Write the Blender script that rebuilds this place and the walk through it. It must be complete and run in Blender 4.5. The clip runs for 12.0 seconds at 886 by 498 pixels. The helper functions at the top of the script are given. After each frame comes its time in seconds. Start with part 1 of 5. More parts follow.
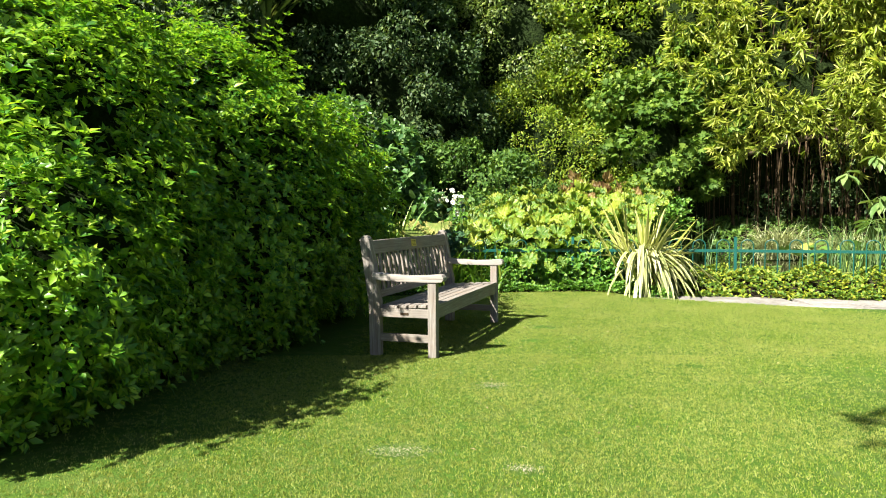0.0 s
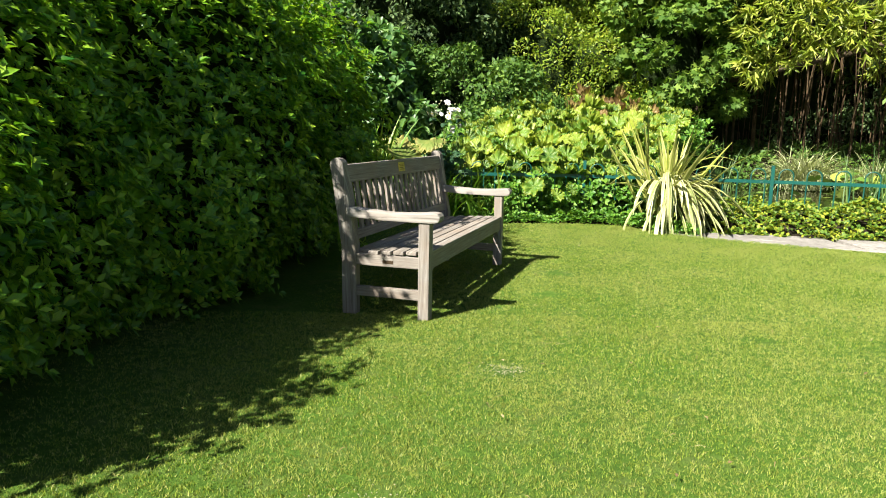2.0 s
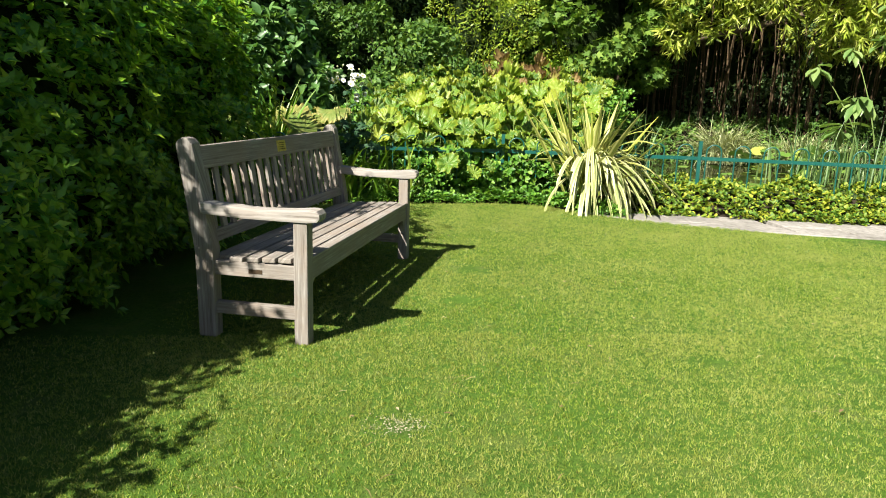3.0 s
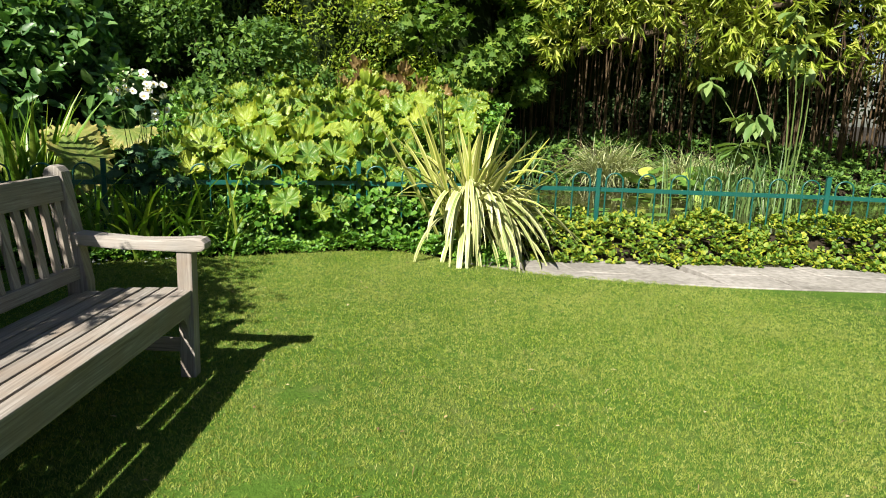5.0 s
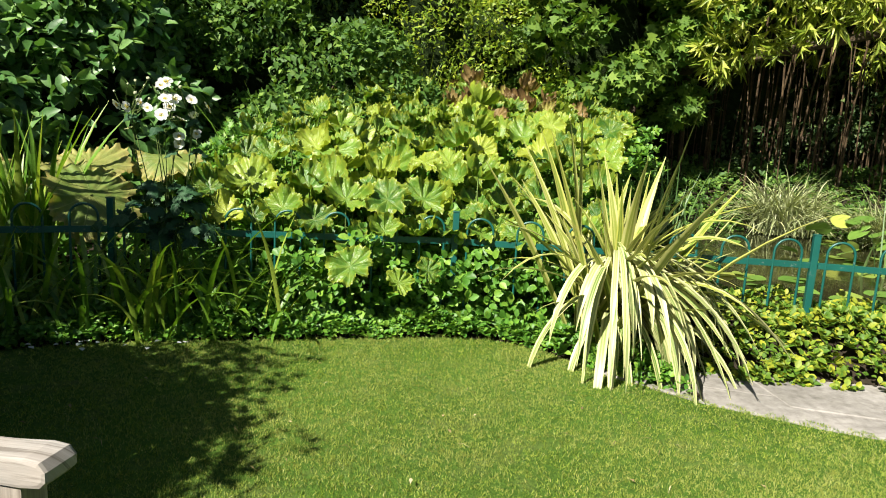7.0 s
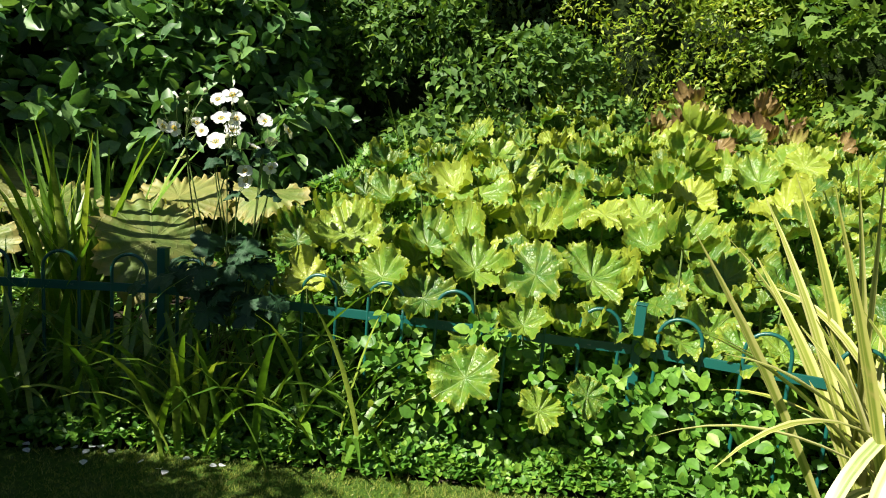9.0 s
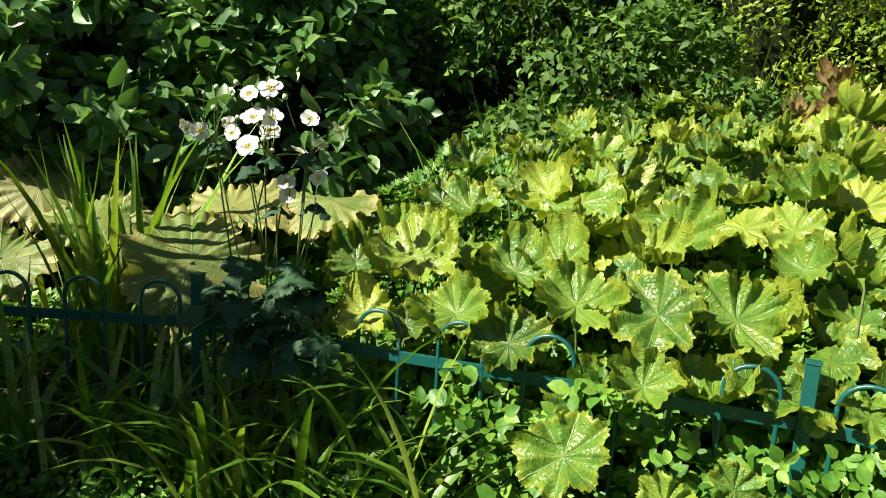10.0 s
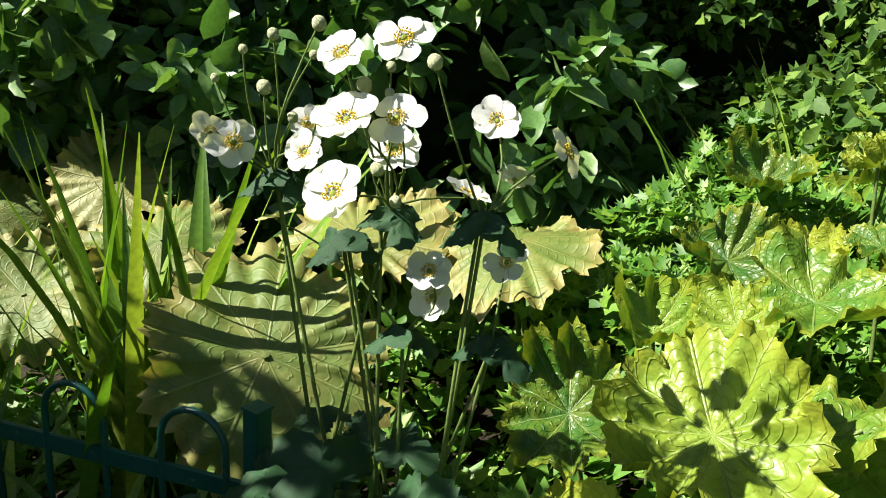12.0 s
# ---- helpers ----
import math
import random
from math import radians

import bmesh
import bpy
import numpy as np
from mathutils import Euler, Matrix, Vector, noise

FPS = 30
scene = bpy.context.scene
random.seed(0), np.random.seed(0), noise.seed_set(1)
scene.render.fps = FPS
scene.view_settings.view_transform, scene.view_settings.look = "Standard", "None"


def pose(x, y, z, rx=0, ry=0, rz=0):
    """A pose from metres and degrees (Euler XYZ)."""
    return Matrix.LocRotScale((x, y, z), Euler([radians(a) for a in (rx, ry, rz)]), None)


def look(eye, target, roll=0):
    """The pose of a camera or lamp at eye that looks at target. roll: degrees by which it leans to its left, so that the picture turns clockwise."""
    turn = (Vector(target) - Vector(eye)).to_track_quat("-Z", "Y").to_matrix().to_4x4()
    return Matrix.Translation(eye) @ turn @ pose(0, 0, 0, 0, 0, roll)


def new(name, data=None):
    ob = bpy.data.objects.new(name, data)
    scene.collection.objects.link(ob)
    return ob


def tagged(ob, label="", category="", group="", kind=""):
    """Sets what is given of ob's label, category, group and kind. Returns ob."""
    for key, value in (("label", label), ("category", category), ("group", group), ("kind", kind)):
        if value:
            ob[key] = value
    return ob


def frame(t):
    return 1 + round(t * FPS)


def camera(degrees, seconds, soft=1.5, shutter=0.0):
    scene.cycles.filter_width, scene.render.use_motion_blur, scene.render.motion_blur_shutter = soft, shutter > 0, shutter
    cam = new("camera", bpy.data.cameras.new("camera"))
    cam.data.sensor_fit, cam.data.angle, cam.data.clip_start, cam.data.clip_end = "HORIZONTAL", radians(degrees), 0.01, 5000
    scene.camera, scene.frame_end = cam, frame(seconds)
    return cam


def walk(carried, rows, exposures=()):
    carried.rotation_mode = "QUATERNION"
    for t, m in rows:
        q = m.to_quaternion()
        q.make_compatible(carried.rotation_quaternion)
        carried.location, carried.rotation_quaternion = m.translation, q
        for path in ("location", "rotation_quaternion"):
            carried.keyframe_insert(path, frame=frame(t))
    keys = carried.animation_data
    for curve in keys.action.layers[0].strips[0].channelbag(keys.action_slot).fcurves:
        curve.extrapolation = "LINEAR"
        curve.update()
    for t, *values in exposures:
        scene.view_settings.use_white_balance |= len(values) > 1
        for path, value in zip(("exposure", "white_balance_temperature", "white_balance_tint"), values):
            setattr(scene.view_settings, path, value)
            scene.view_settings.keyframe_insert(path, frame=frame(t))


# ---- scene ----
cam = camera(64.9, 12.0, soft=1.0)
PATH = [
    (0, (0.348, 0.026, 1.137), (0.271, 2.022, 1.038), -0.4),
    (0.5, (0.318, 0.364, 1.131), (0.162, 2.352, 0.975), 0.1),
    (1, (0.23, 0.64, 1.154), (0.1, 2.623, 0.924), 1.0),
    (1.5, (0.217, 1.008, 1.157), (0.106, 2.987, 0.888), 1.3),
    (2, (0.24, 1.345, 1.156), (0.203, 3.316, 0.817), 1.1),
    (2.5, (0.253, 1.829, 1.171), (0.374, 3.78, 0.749), 1.8),
    (3, (0.402, 2.217, 1.191), (0.592, 4.162, 0.766), 1.8),
    (3.5, (0.515, 2.62, 1.195), (0.871, 4.541, 0.766), 1.8),
    (3.7, (0.57, 2.809, 1.206), (0.974, 4.722, 0.786), 1.2),
    (5.3, (0.955, 4.325, 1.271), (1.504, 6.209, 0.887), 2.2),
    (5.5, (1.023, 4.551, 1.278), (1.461, 6.461, 0.879), 1.8),
    (6, (1.11, 5.019, 1.31), (1.444, 6.964, 0.982), 2.6),
    (6.5, (1.17, 5.483, 1.351), (1.502, 7.426, 1.01), 3.4),
    (7, (1.283, 5.924, 1.358), (1.506, 7.879, 0.997), 3.2),
    (7.5, (1.34, 6.341, 1.361), (1.496, 8.298, 0.978), 3.4),
    (7.7, (1.384, 6.523, 1.401), (1.482, 8.487, 1.038), 4.1),
    (9.3, (1.552, 7.685, 1.419), (1.118, 9.608, 1.082), 4.0),
    (9.5, (1.512, 7.82, 1.405), (1.03, 9.73, 1.06), 3.7),
    (10, (1.43, 8.155, 1.432), (0.816, 10.021, 1.058), 3.1),
    (10.5, (1.242, 8.492, 1.445), (0.599, 10.341, 1.036), 3.4),
    (11, (1.076, 8.824, 1.463), (0.285, 10.606, 1.015), 3.0),
    (11.5, (0.915, 9.173, 1.487), (-0.022, 10.875, 1.011), 3.9),
    (12, (0.677, 9.462, 1.469), (-0.348, 11.099, 0.949), 4.1),
]
walk(cam, [(t, look(eye, target, roll)) for t, eye, target, roll in PATH], exposures=[(0, 1.95), (1.5, 1.85), (2.5, 1.75), (3.5, 1.6), (5.5, 1.45), (7.5, 1.5), (9.5, 1.5), (12, 1.6)])

# ---- light ----
SUN_FROM = Vector((-0.79, -0.74, 1.0)).normalized()
world = bpy.data.worlds.new("sky_world")
scene.world = world
world.use_nodes = True
wt = world.node_tree
sky = wt.nodes.new("ShaderNodeTexSky")
sky.sky_type, sky.sun_disc = "NISHITA", False
sky.sun_elevation = math.asin(SUN_FROM.z)
sky.sun_rotation = math.atan2(SUN_FROM.x, SUN_FROM.y)
wt.links.new(sky.outputs[0], wt.nodes["Background"].inputs[0])
wt.nodes["Background"].inputs[1].default_value = 0.031
sun_data = bpy.data.lights.new("sun", "SUN")
sun_data.energy, sun_data.angle, sun_data.color = 5.0, radians(0.55), (1.0, 0.94, 0.82)
sun = new("sun", sun_data)
sun.matrix_world = look(SUN_FROM * 40, (0, 0, 0))


# ---- materials ----
def node(nt, kind, **inputs):
    n = nt.nodes.new(kind)
    for key, value in inputs.items():
        n.inputs[key.replace("_", " ")].default_value = value
    return n


def ramp(nt, source, stops):
    r = nt.nodes.new("ShaderNodeValToRGB")
    els = r.color_ramp.elements
    while len(els) < len(stops):
        els.new(0.5)
    for e, (p, c) in zip(els, stops):
        e.position, e.color = p, (*c, 1)
    nt.links.new(source, r.inputs[0])
    return r.outputs[0]


def mixed(nt, fac, a, b, blend="MIX"):
    m = nt.nodes.new("ShaderNodeMix")
    m.data_type, m.blend_type = "RGBA", blend
    for i, v in ((0, fac), (6, a), (7, b)):
        if isinstance(v, (int, float)):
            m.inputs[i].default_value = v
        elif isinstance(v, tuple):
            m.inputs[i].default_value = (*v, 1)
        else:
            nt.links.new(v, m.inputs[i])
    return m.outputs[2]


def noisy(nt, scale, detail=4.0, rough=0.6, coord=None, stretch=None):
    n = node(nt, "ShaderNodeTexNoise", Scale=scale, Detail=detail, Roughness=rough)
    if coord is None:
        coord = nt.nodes.new("ShaderNodeTexCoord").outputs["Object"]
    if stretch:
        m = nt.nodes.new("ShaderNodeMapping")
        m.inputs["Scale"].default_value = stretch
        nt.links.new(coord, m.inputs[0])
        coord = m.outputs[0]
    nt.links.new(coord, n.inputs["Vector"])
    return n.outputs["Fac"]


def surface(name, rough=0.6, metal=0.0, spec=0.5):
    m = bpy.data.materials.new(name)
    m.use_nodes = True
    b = m.node_tree.nodes["Principled BSDF"]
    b.inputs["Roughness"].default_value = rough
    b.inputs["Metallic"].default_value = metal
    b.inputs["Specular IOR Level"].default_value = spec
    return m, m.node_tree, b


def bumped(nt, b, height, strength=0.3, distance=0.01):
    n = node(nt, "ShaderNodeBump", Strength=strength, Distance=distance)
    nt.links.new(height, n.inputs["Height"])
    nt.links.new(n.outputs[0], b.inputs["Normal"])
    return n


def any_random(nt):
    """A value of its own for each leaf, joined or single."""
    add = nt.nodes.new("ShaderNodeMath")
    nt.links.new(nt.nodes.new("ShaderNodeNewGeometry").outputs["Random Per Island"], add.inputs[0])
    nt.links.new(nt.nodes.new("ShaderNodeObjectInfo").outputs["Random"], add.inputs[1])
    wrap = nt.nodes.new("ShaderNodeMath")
    wrap.operation = "FRACT"
    nt.links.new(add.outputs[0], wrap.inputs[0])
    return wrap.outputs[0]


def leaf_material(name, stops, rough=0.45, through_light=0.3, spec=0.5, island=True, patch=None, bump=0.0, patch_scale=2.2):
    """Foliage: the tone varies from leaf to leaf, light shines through the blade."""
    m, nt, b = surface(name, rough, 0, spec)
    if island:
        rnd = any_random(nt)
    else:
        rnd = nt.nodes.new("ShaderNodeObjectInfo").outputs["Random"]
    col = ramp(nt, rnd, stops)
    grain = ramp(nt, noisy(nt, 60, 3), [(0.3, (0.75, 0.75, 0.75)), (0.7, (1.15, 1.15, 1.1))])
    col = mixed(nt, 1.0, col, grain, "MULTIPLY")
    if patch:
        col = mixed(nt, ramp(nt, noisy(nt, patch_scale, 2), [(0.36, (0, 0, 0)), (0.68, (1, 1, 1))]), col, mixed(nt, 0.6, col, patch))
    nt.links.new(col, b.inputs["Base Color"])
    if bump:
        bumped(nt, b, noisy(nt, 90, 2), bump, 0.004)
    t = nt.nodes.new("ShaderNodeBsdfTranslucent")
    nt.links.new(mixed(nt, 1.0, col, (1.25, 1.25, 0.55), "MULTIPLY"), t.inputs[0])
    mx = nt.nodes.new("ShaderNodeMixShader")
    mx.inputs[0].default_value = through_light
    nt.links.new(b.outputs[0], mx.inputs[1])
    nt.links.new(t.outputs[0], mx.inputs[2])
    nt.links.new(mx.outputs[0], nt.nodes["Material Output"].inputs[0])
    return m


def radial_leaf_material(name, stops, vein, edge, lobes, rough=0.5, through_light=0.25, crinkle=0.6):
    """Large round leaves: pale veins run out to the lobes, the rim yellows and browns."""
    m, nt, b = surface(name, rough - 0.14, 0, 0.5)
    uv = nt.nodes.new("ShaderNodeUVMap")
    sep = nt.nodes.new("ShaderNodeSeparateXYZ")
    nt.links.new(uv.outputs[0], sep.inputs[0])

    def calc(op, a, c=None):
        n = nt.nodes.new("ShaderNodeMath")
        n.operation = op
        for i, v in enumerate((a, c)):
            if v is None:
                continue
            if isinstance(v, (int, float)):
                n.inputs[i].default_value = v
            else:
                nt.links.new(v, n.inputs[i])
        return n.outputs[0]

    wave = calc("ABSOLUTE", calc("SINE", calc("MULTIPLY", sep.outputs[0], math.pi * lobes)))
    width = calc("MULTIPLY", wave, calc("ADD", sep.outputs[1], 0.12))
    main_vein = ramp(nt, width, [(0.02, (1, 1, 1)), (0.075, (0, 0, 0))])
    side = calc("FRACT", calc("ADD", calc("MULTIPLY", sep.outputs[1], 8.0), calc("MULTIPLY", wave, -1.7)))
    side_vein = ramp(nt, calc("ABSOLUTE", calc("SUBTRACT", side, 0.5)), [(0.02, (0.75, 0.75, 0.75)), (0.12, (0, 0, 0))])
    col = ramp(nt, any_random(nt), stops)
    blotch = noisy(nt, 3.5, 4)
    col = mixed(nt, ramp(nt, blotch, [(0.42, (0, 0, 0)), (0.75, (0.7, 0.7, 0.7))]), col, mixed(nt, 0.6, col, edge))
    rim = calc("ADD", sep.outputs[1], calc("MULTIPLY", noisy(nt, 9, 3), 0.5))
    col = mixed(nt, ramp(nt, calc("MULTIPLY", rim, 0.7), [(0.72, (0, 0, 0)), (0.92, (0.8, 0.8, 0.8))]), col, edge)
    col = mixed(nt, main_vein, col, mixed(nt, 0.28, col, vein))
    col = mixed(nt, calc("MULTIPLY", side_vein, 0.12), col, mixed(nt, 0.4, col, (0.05, 0.1, 0.015)))
    spots = ramp(nt, noisy(nt, 8, 3), [(0.73, (0, 0, 0)), (0.8, (0.6, 0.6, 0.6))])
    col = mixed(nt, spots, col, (0.16, 0.09, 0.03))
    nt.links.new(col, b.inputs["Base Color"])
    height = calc("ADD", calc("MULTIPLY", noisy(nt, 7, 2), 0.55), calc("MULTIPLY", main_vein, -0.9))
    height = calc("ADD", height, calc("MULTIPLY", side_vein, -0.22))
    bumped(nt, b, height, crinkle, 0.02)
    t = nt.nodes.new("ShaderNodeBsdfTranslucent")
    nt.links.new(mixed(nt, 1.0, col, (1.2, 1.2, 0.5), "MULTIPLY"), t.inputs[0])
    mx = nt.nodes.new("ShaderNodeMixShader")
    mx.inputs[0].default_value = through_light
    nt.links.new(b.outputs[0], mx.inputs[1])
    nt.links.new(t.outputs[0], mx.inputs[2])
    nt.links.new(mx.outputs[0], nt.nodes["Material Output"].inputs[0])
    return m


def striped_leaf_material(name, edge, middle, dry):
    """Strap leaves with a green middle and cream margins; v runs along the blade."""
    m, nt, b = surface(name, 0.42, 0, 0.5)
    uv = nt.nodes.new("ShaderNodeUVMap")
    sep = nt.nodes.new("ShaderNodeSeparateXYZ")
    nt.links.new(uv.outputs[0], sep.inputs[0])
    rnd = any_random(nt)
    stripe = ramp(nt, sep.outputs[0], [(0.0, (0.25, 0.25, 0.25)), (0.05, (0, 0, 0)), (0.2, (0.05, 0.05, 0.05)), (0.3, (1, 1, 1)), (0.44, (0.8, 0.8, 0.8)), (0.5, (0.3, 0.3, 0.3)), (0.56, (0.9, 0.9, 0.9)), (0.7, (1, 1, 1)), (0.8, (0.05, 0.05, 0.05))])
    green = mixed(nt, rnd, middle, mixed(nt, 0.5, middle, edge))
    col = mixed(nt, stripe, mixed(nt, rnd, edge, mixed(nt, 0.5, edge, (0.62, 0.58, 0.36))), green)
    col = mixed(nt, ramp(nt, noisy(nt, 9, 4), [(0.6, (0, 0, 0)), (0.75, (0.7, 0.7, 0.7))]), col, dry)
    nt.links.new(col, b.inputs["Base Color"])
    t = nt.nodes.new("ShaderNodeBsdfTranslucent")
    nt.links.new(col, t.inputs[0])
    mx = nt.nodes.new("ShaderNodeMixShader")
    mx.inputs[0].default_value = 0.2
    nt.links.new(b.outputs[0], mx.inputs[1])
    nt.links.new(t.outputs[0], mx.inputs[2])
    nt.links.new(mx.outputs[0], nt.nodes["Material Output"].inputs[0])
    return m


def weathered_wood(name="weathered_teak", bleach=0.0):
    m, nt, b = surface(name, 0.75, 0, 0.25)
    co = nt.nodes.new("ShaderNodeTexCoord").outputs["UV"]
    grain = noisy(nt, 1.0, 6, 0.7, co, (3.0, 90.0, 90.0))
    stain = noisy(nt, 5.0, 4)
    rnd = nt.nodes.new("ShaderNodeObjectInfo").outputs["Random"]
    col = ramp(nt, grain, [(0.25, (0.085, 0.076, 0.067)), (0.5, (0.21, 0.194, 0.176)), (0.75, (0.37, 0.352, 0.33))])
    col = mixed(nt, ramp(nt, stain, [(0.4, (0, 0, 0)), (0.7, (0.75, 0.75, 0.75))]), col, (0.21, 0.165, 0.13))
    col = mixed(nt, 1.0, col, ramp(nt, rnd, [(0, (0.86, 0.86, 0.86)), (1, (1.1, 1.08, 1.06))]), "MULTIPLY")
    col = mixed(nt, bleach, col, (0.6, 0.59, 0.58))
    crack = ramp(nt, noisy(nt, 1.0, 4, 0.7, co, (2.2, 55.0, 1.0)), [(0.56, (0, 0, 0)), (0.66, (0.7, 0.7, 0.7))])
    col = mixed(nt, crack, col, (0.1, 0.085, 0.07))
    nt.links.new(col, b.inputs["Base Color"])
    bumped(nt, b, grain, 0.35, 0.003)
    return m


def painted_metal():
    m, nt, b = surface("green_painted_iron", 0.38, 0, 0.5)
    wear = noisy(nt, 30, 5, 0.7)
    col = mixed(nt, ramp(nt, wear, [(0.62, (0, 0, 0)), (0.68, (0.9, 0.9, 0.9))]), (0.004, 0.064, 0.052), (0.12, 0.15, 0.13))
    col = mixed(nt, ramp(nt, noisy(nt, 4, 3), [(0.4, (0, 0, 0)), (0.7, (0.5, 0.5, 0.5))]), col, (0.006, 0.09, 0.072))
    nt.links.new(col, b.inputs["Base Color"])
    bumped(nt, b, wear, 0.15, 0.002)
    return m


def lawn_soil():
    m, nt, b = surface("lawn_thatch", 0.9, 0, 0.1)
    co = nt.nodes.new("ShaderNodeTexCoord").outputs["Object"]
    fine, mid, wide = noisy(nt, 55, 6, 0.75, co), noisy(nt, 5, 4, 0.6, co), noisy(nt, 0.9, 3, 0.5, co)
    col = ramp(nt, fine, [(0.3, (0.02, 0.05, 0.007)), (0.5, (0.055, 0.11, 0.014)), (0.72, (0.11, 0.17, 0.03))])
    col = mixed(nt, ramp(nt, mid, [(0.5, (0, 0, 0)), (0.75, (0.6, 0.6, 0.6))]), col, (0.14, 0.15, 0.05))
    col = mixed(nt, ramp(nt, wide, [(0.35, (0, 0, 0)), (0.7, (0.45, 0.45, 0.45))]), col, (0.08, 0.16, 0.02))
    nt.links.new(col, b.inputs["Base Color"])
    bumped(nt, b, fine, 0.8, 0.02)
    return m


def plain_noise(name, stops, scale, rough=0.9, bump=0.5, distance=0.01, spec=0.2):
    m, nt, b = surface(name, rough, 0, spec)
    f = noisy(nt, scale, 6, 0.65)
    wide = noisy(nt, scale * 0.08, 3)
    col = mixed(nt, 1.0, ramp(nt, f, stops), ramp(nt, wide, [(0.3, (0.72, 0.72, 0.7)), (0.7, (1.2, 1.2, 1.2))]), "MULTIPLY")
    nt.links.new(col, b.inputs["Base Color"])
    bumped(nt, b, f, bump, distance)
    return m


def water_material():
    m, nt, b = surface("pond_water", 0.06, 0, 0.5)
    col = ramp(nt, noisy(nt, 3, 4), [(0.35, (0.012, 0.014, 0.006)), (0.7, (0.035, 0.035, 0.014))])
    nt.links.new(col, b.inputs["Base Color"])
    bumped(nt, b, noisy(nt, 7, 2), 0.06, 0.02)
    return m


WOOD = weathered_wood()
PALE_WOOD = weathered_wood("sun_bleached_teak", 0.16)
IRON = painted_metal()
LAWN = lawn_soil()
EARTH = plain_noise("dark_earth", [(0.3, (0.012, 0.009, 0.006)), (0.7, (0.034, 0.026, 0.016))], 22)
STONE = plain_noise("grey_paving", [(0.3, (0.15, 0.14, 0.128)), (0.5, (0.225, 0.212, 0.198)), (0.75, (0.31, 0.295, 0.28))], 18, 0.85, 0.35, 0.006)
WATER = water_material()
BARK = plain_noise("bark", [(0.3, (0.03, 0.022, 0.015)), (0.7, (0.12, 0.09, 0.06))], 25, 0.9, 0.8, 0.02)
BRASS = plain_noise("tarnished_brass", [(0.3, (0.36, 0.27, 0.05)), (0.7, (0.6, 0.47, 0.1))], 60, 0.45, 0.2, 0.001, 0.5)
BRASS.node_tree.nodes["Principled BSDF"].inputs["Metallic"].default_value = 0.4
DARK_PRINT = plain_noise("dark_print", [(0.3, (0.05, 0.04, 0.02)), (0.7, (0.09, 0.07, 0.03))], 60)
# near-black colour standing in for the shade inside hedge and crowns, on solid cores
INNER = plain_noise("painted_inner_shade", [(0.3, (0.008, 0.014, 0.005)), (0.6, (0.02, 0.034, 0.01)), (0.8, (0.04, 0.055, 0.018))], 14, 0.95, 1.0, 0.08, 0.05)
CULM = plain_noise("dry_bamboo_culm", [(0.3, (0.03, 0.02, 0.012)), (0.6, (0.075, 0.05, 0.027)), (0.8, (0.15, 0.11, 0.06))], 12)
HEDGE_LEAF = leaf_material("glossy_orange_blossom_leaf", [(0, (0.018, 0.11, 0.01)), (0.4, (0.06, 0.22, 0.014)), (0.75, (0.2, 0.39, 0.022)), (1, (0.4, 0.54, 0.045))], 0.36, 0.42, 0.5, patch=(0.26, 0.42, 0.03), patch_scale=5.0)
GRASS_LEAF = leaf_material("mown_grass", [(0, (0.03, 0.095, 0.01)), (0.45, (0.132, 0.218, 0.02)), (0.8, (0.265, 0.33, 0.045)), (1, (0.42, 0.4, 0.16))], 0.5, 0.3, 0.3, patch=(0.28, 0.3, 0.08), patch_scale=1.3)
DARK_TREE = leaf_material("dark_evergreen_leaf", [(0, (0.02, 0.05, 0.015)), (0.6, (0.05, 0.1, 0.028)), (1, (0.12, 0.17, 0.055))], 0.6, 0.22, 0.35)
OLIVE_TREE = leaf_material("olive_green_leaf", [(0, (0.055, 0.1, 0.02)), (0.6, (0.12, 0.19, 0.035)), (1, (0.25, 0.31, 0.07))], 0.5, 0.3)
LIME_TREE = leaf_material("lime_green_leaf", [(0, (0.1, 0.185, 0.014)), (0.6, (0.215, 0.32, 0.025)), (1, (0.4, 0.45, 0.05))], 0.5, 0.4)
IVY = leaf_material("maple_like_leaf", [(0, (0.045, 0.11, 0.014)), (0.6, (0.095, 0.175, 0.022)), (1, (0.2, 0.29, 0.045))], 0.62, 0.32, 0.25)
BAMBOO_LEAF = leaf_material("bamboo_leaf", [(0, (0.13, 0.2, 0.02)), (0.5, (0.28, 0.36, 0.04)), (1, (0.55, 0.57, 0.14))], 0.42, 0.42)
SHRUB_LEAF = leaf_material("broad_shrub_leaf", [(0, (0.04, 0.115, 0.03)), (0.6, (0.095, 0.205, 0.052)), (1, (0.18, 0.3, 0.095))], 0.42, 0.28, 0.5)
CLIMBER_LEAF = leaf_material("dark_climber_leaf", [(0, (0.035, 0.09, 0.016)), (0.6, (0.075, 0.16, 0.026)), (1, (0.16, 0.26, 0.045))], 0.6, 0.28, 0.3)
COVER_LEAF = leaf_material("golden_ground_cover_leaf", [(0, (0.05, 0.125, 0.012)), (0.5, (0.12, 0.205, 0.02)), (1, (0.33, 0.34, 0.03))], 0.55, 0.3, 0.35)
WEED_LEAF = leaf_material("fresh_weed_leaf", [(0, (0.045, 0.145, 0.014)), (0.6, (0.1, 0.24, 0.024)), (1, (0.2, 0.34, 0.04))], 0.5, 0.32)
SEDGE = leaf_material("pale_sedge_blade", [(0, (0.16, 0.2, 0.08)), (0.6, (0.3, 0.34, 0.17)), (1, (0.5, 0.52, 0.32))], 0.5, 0.25)
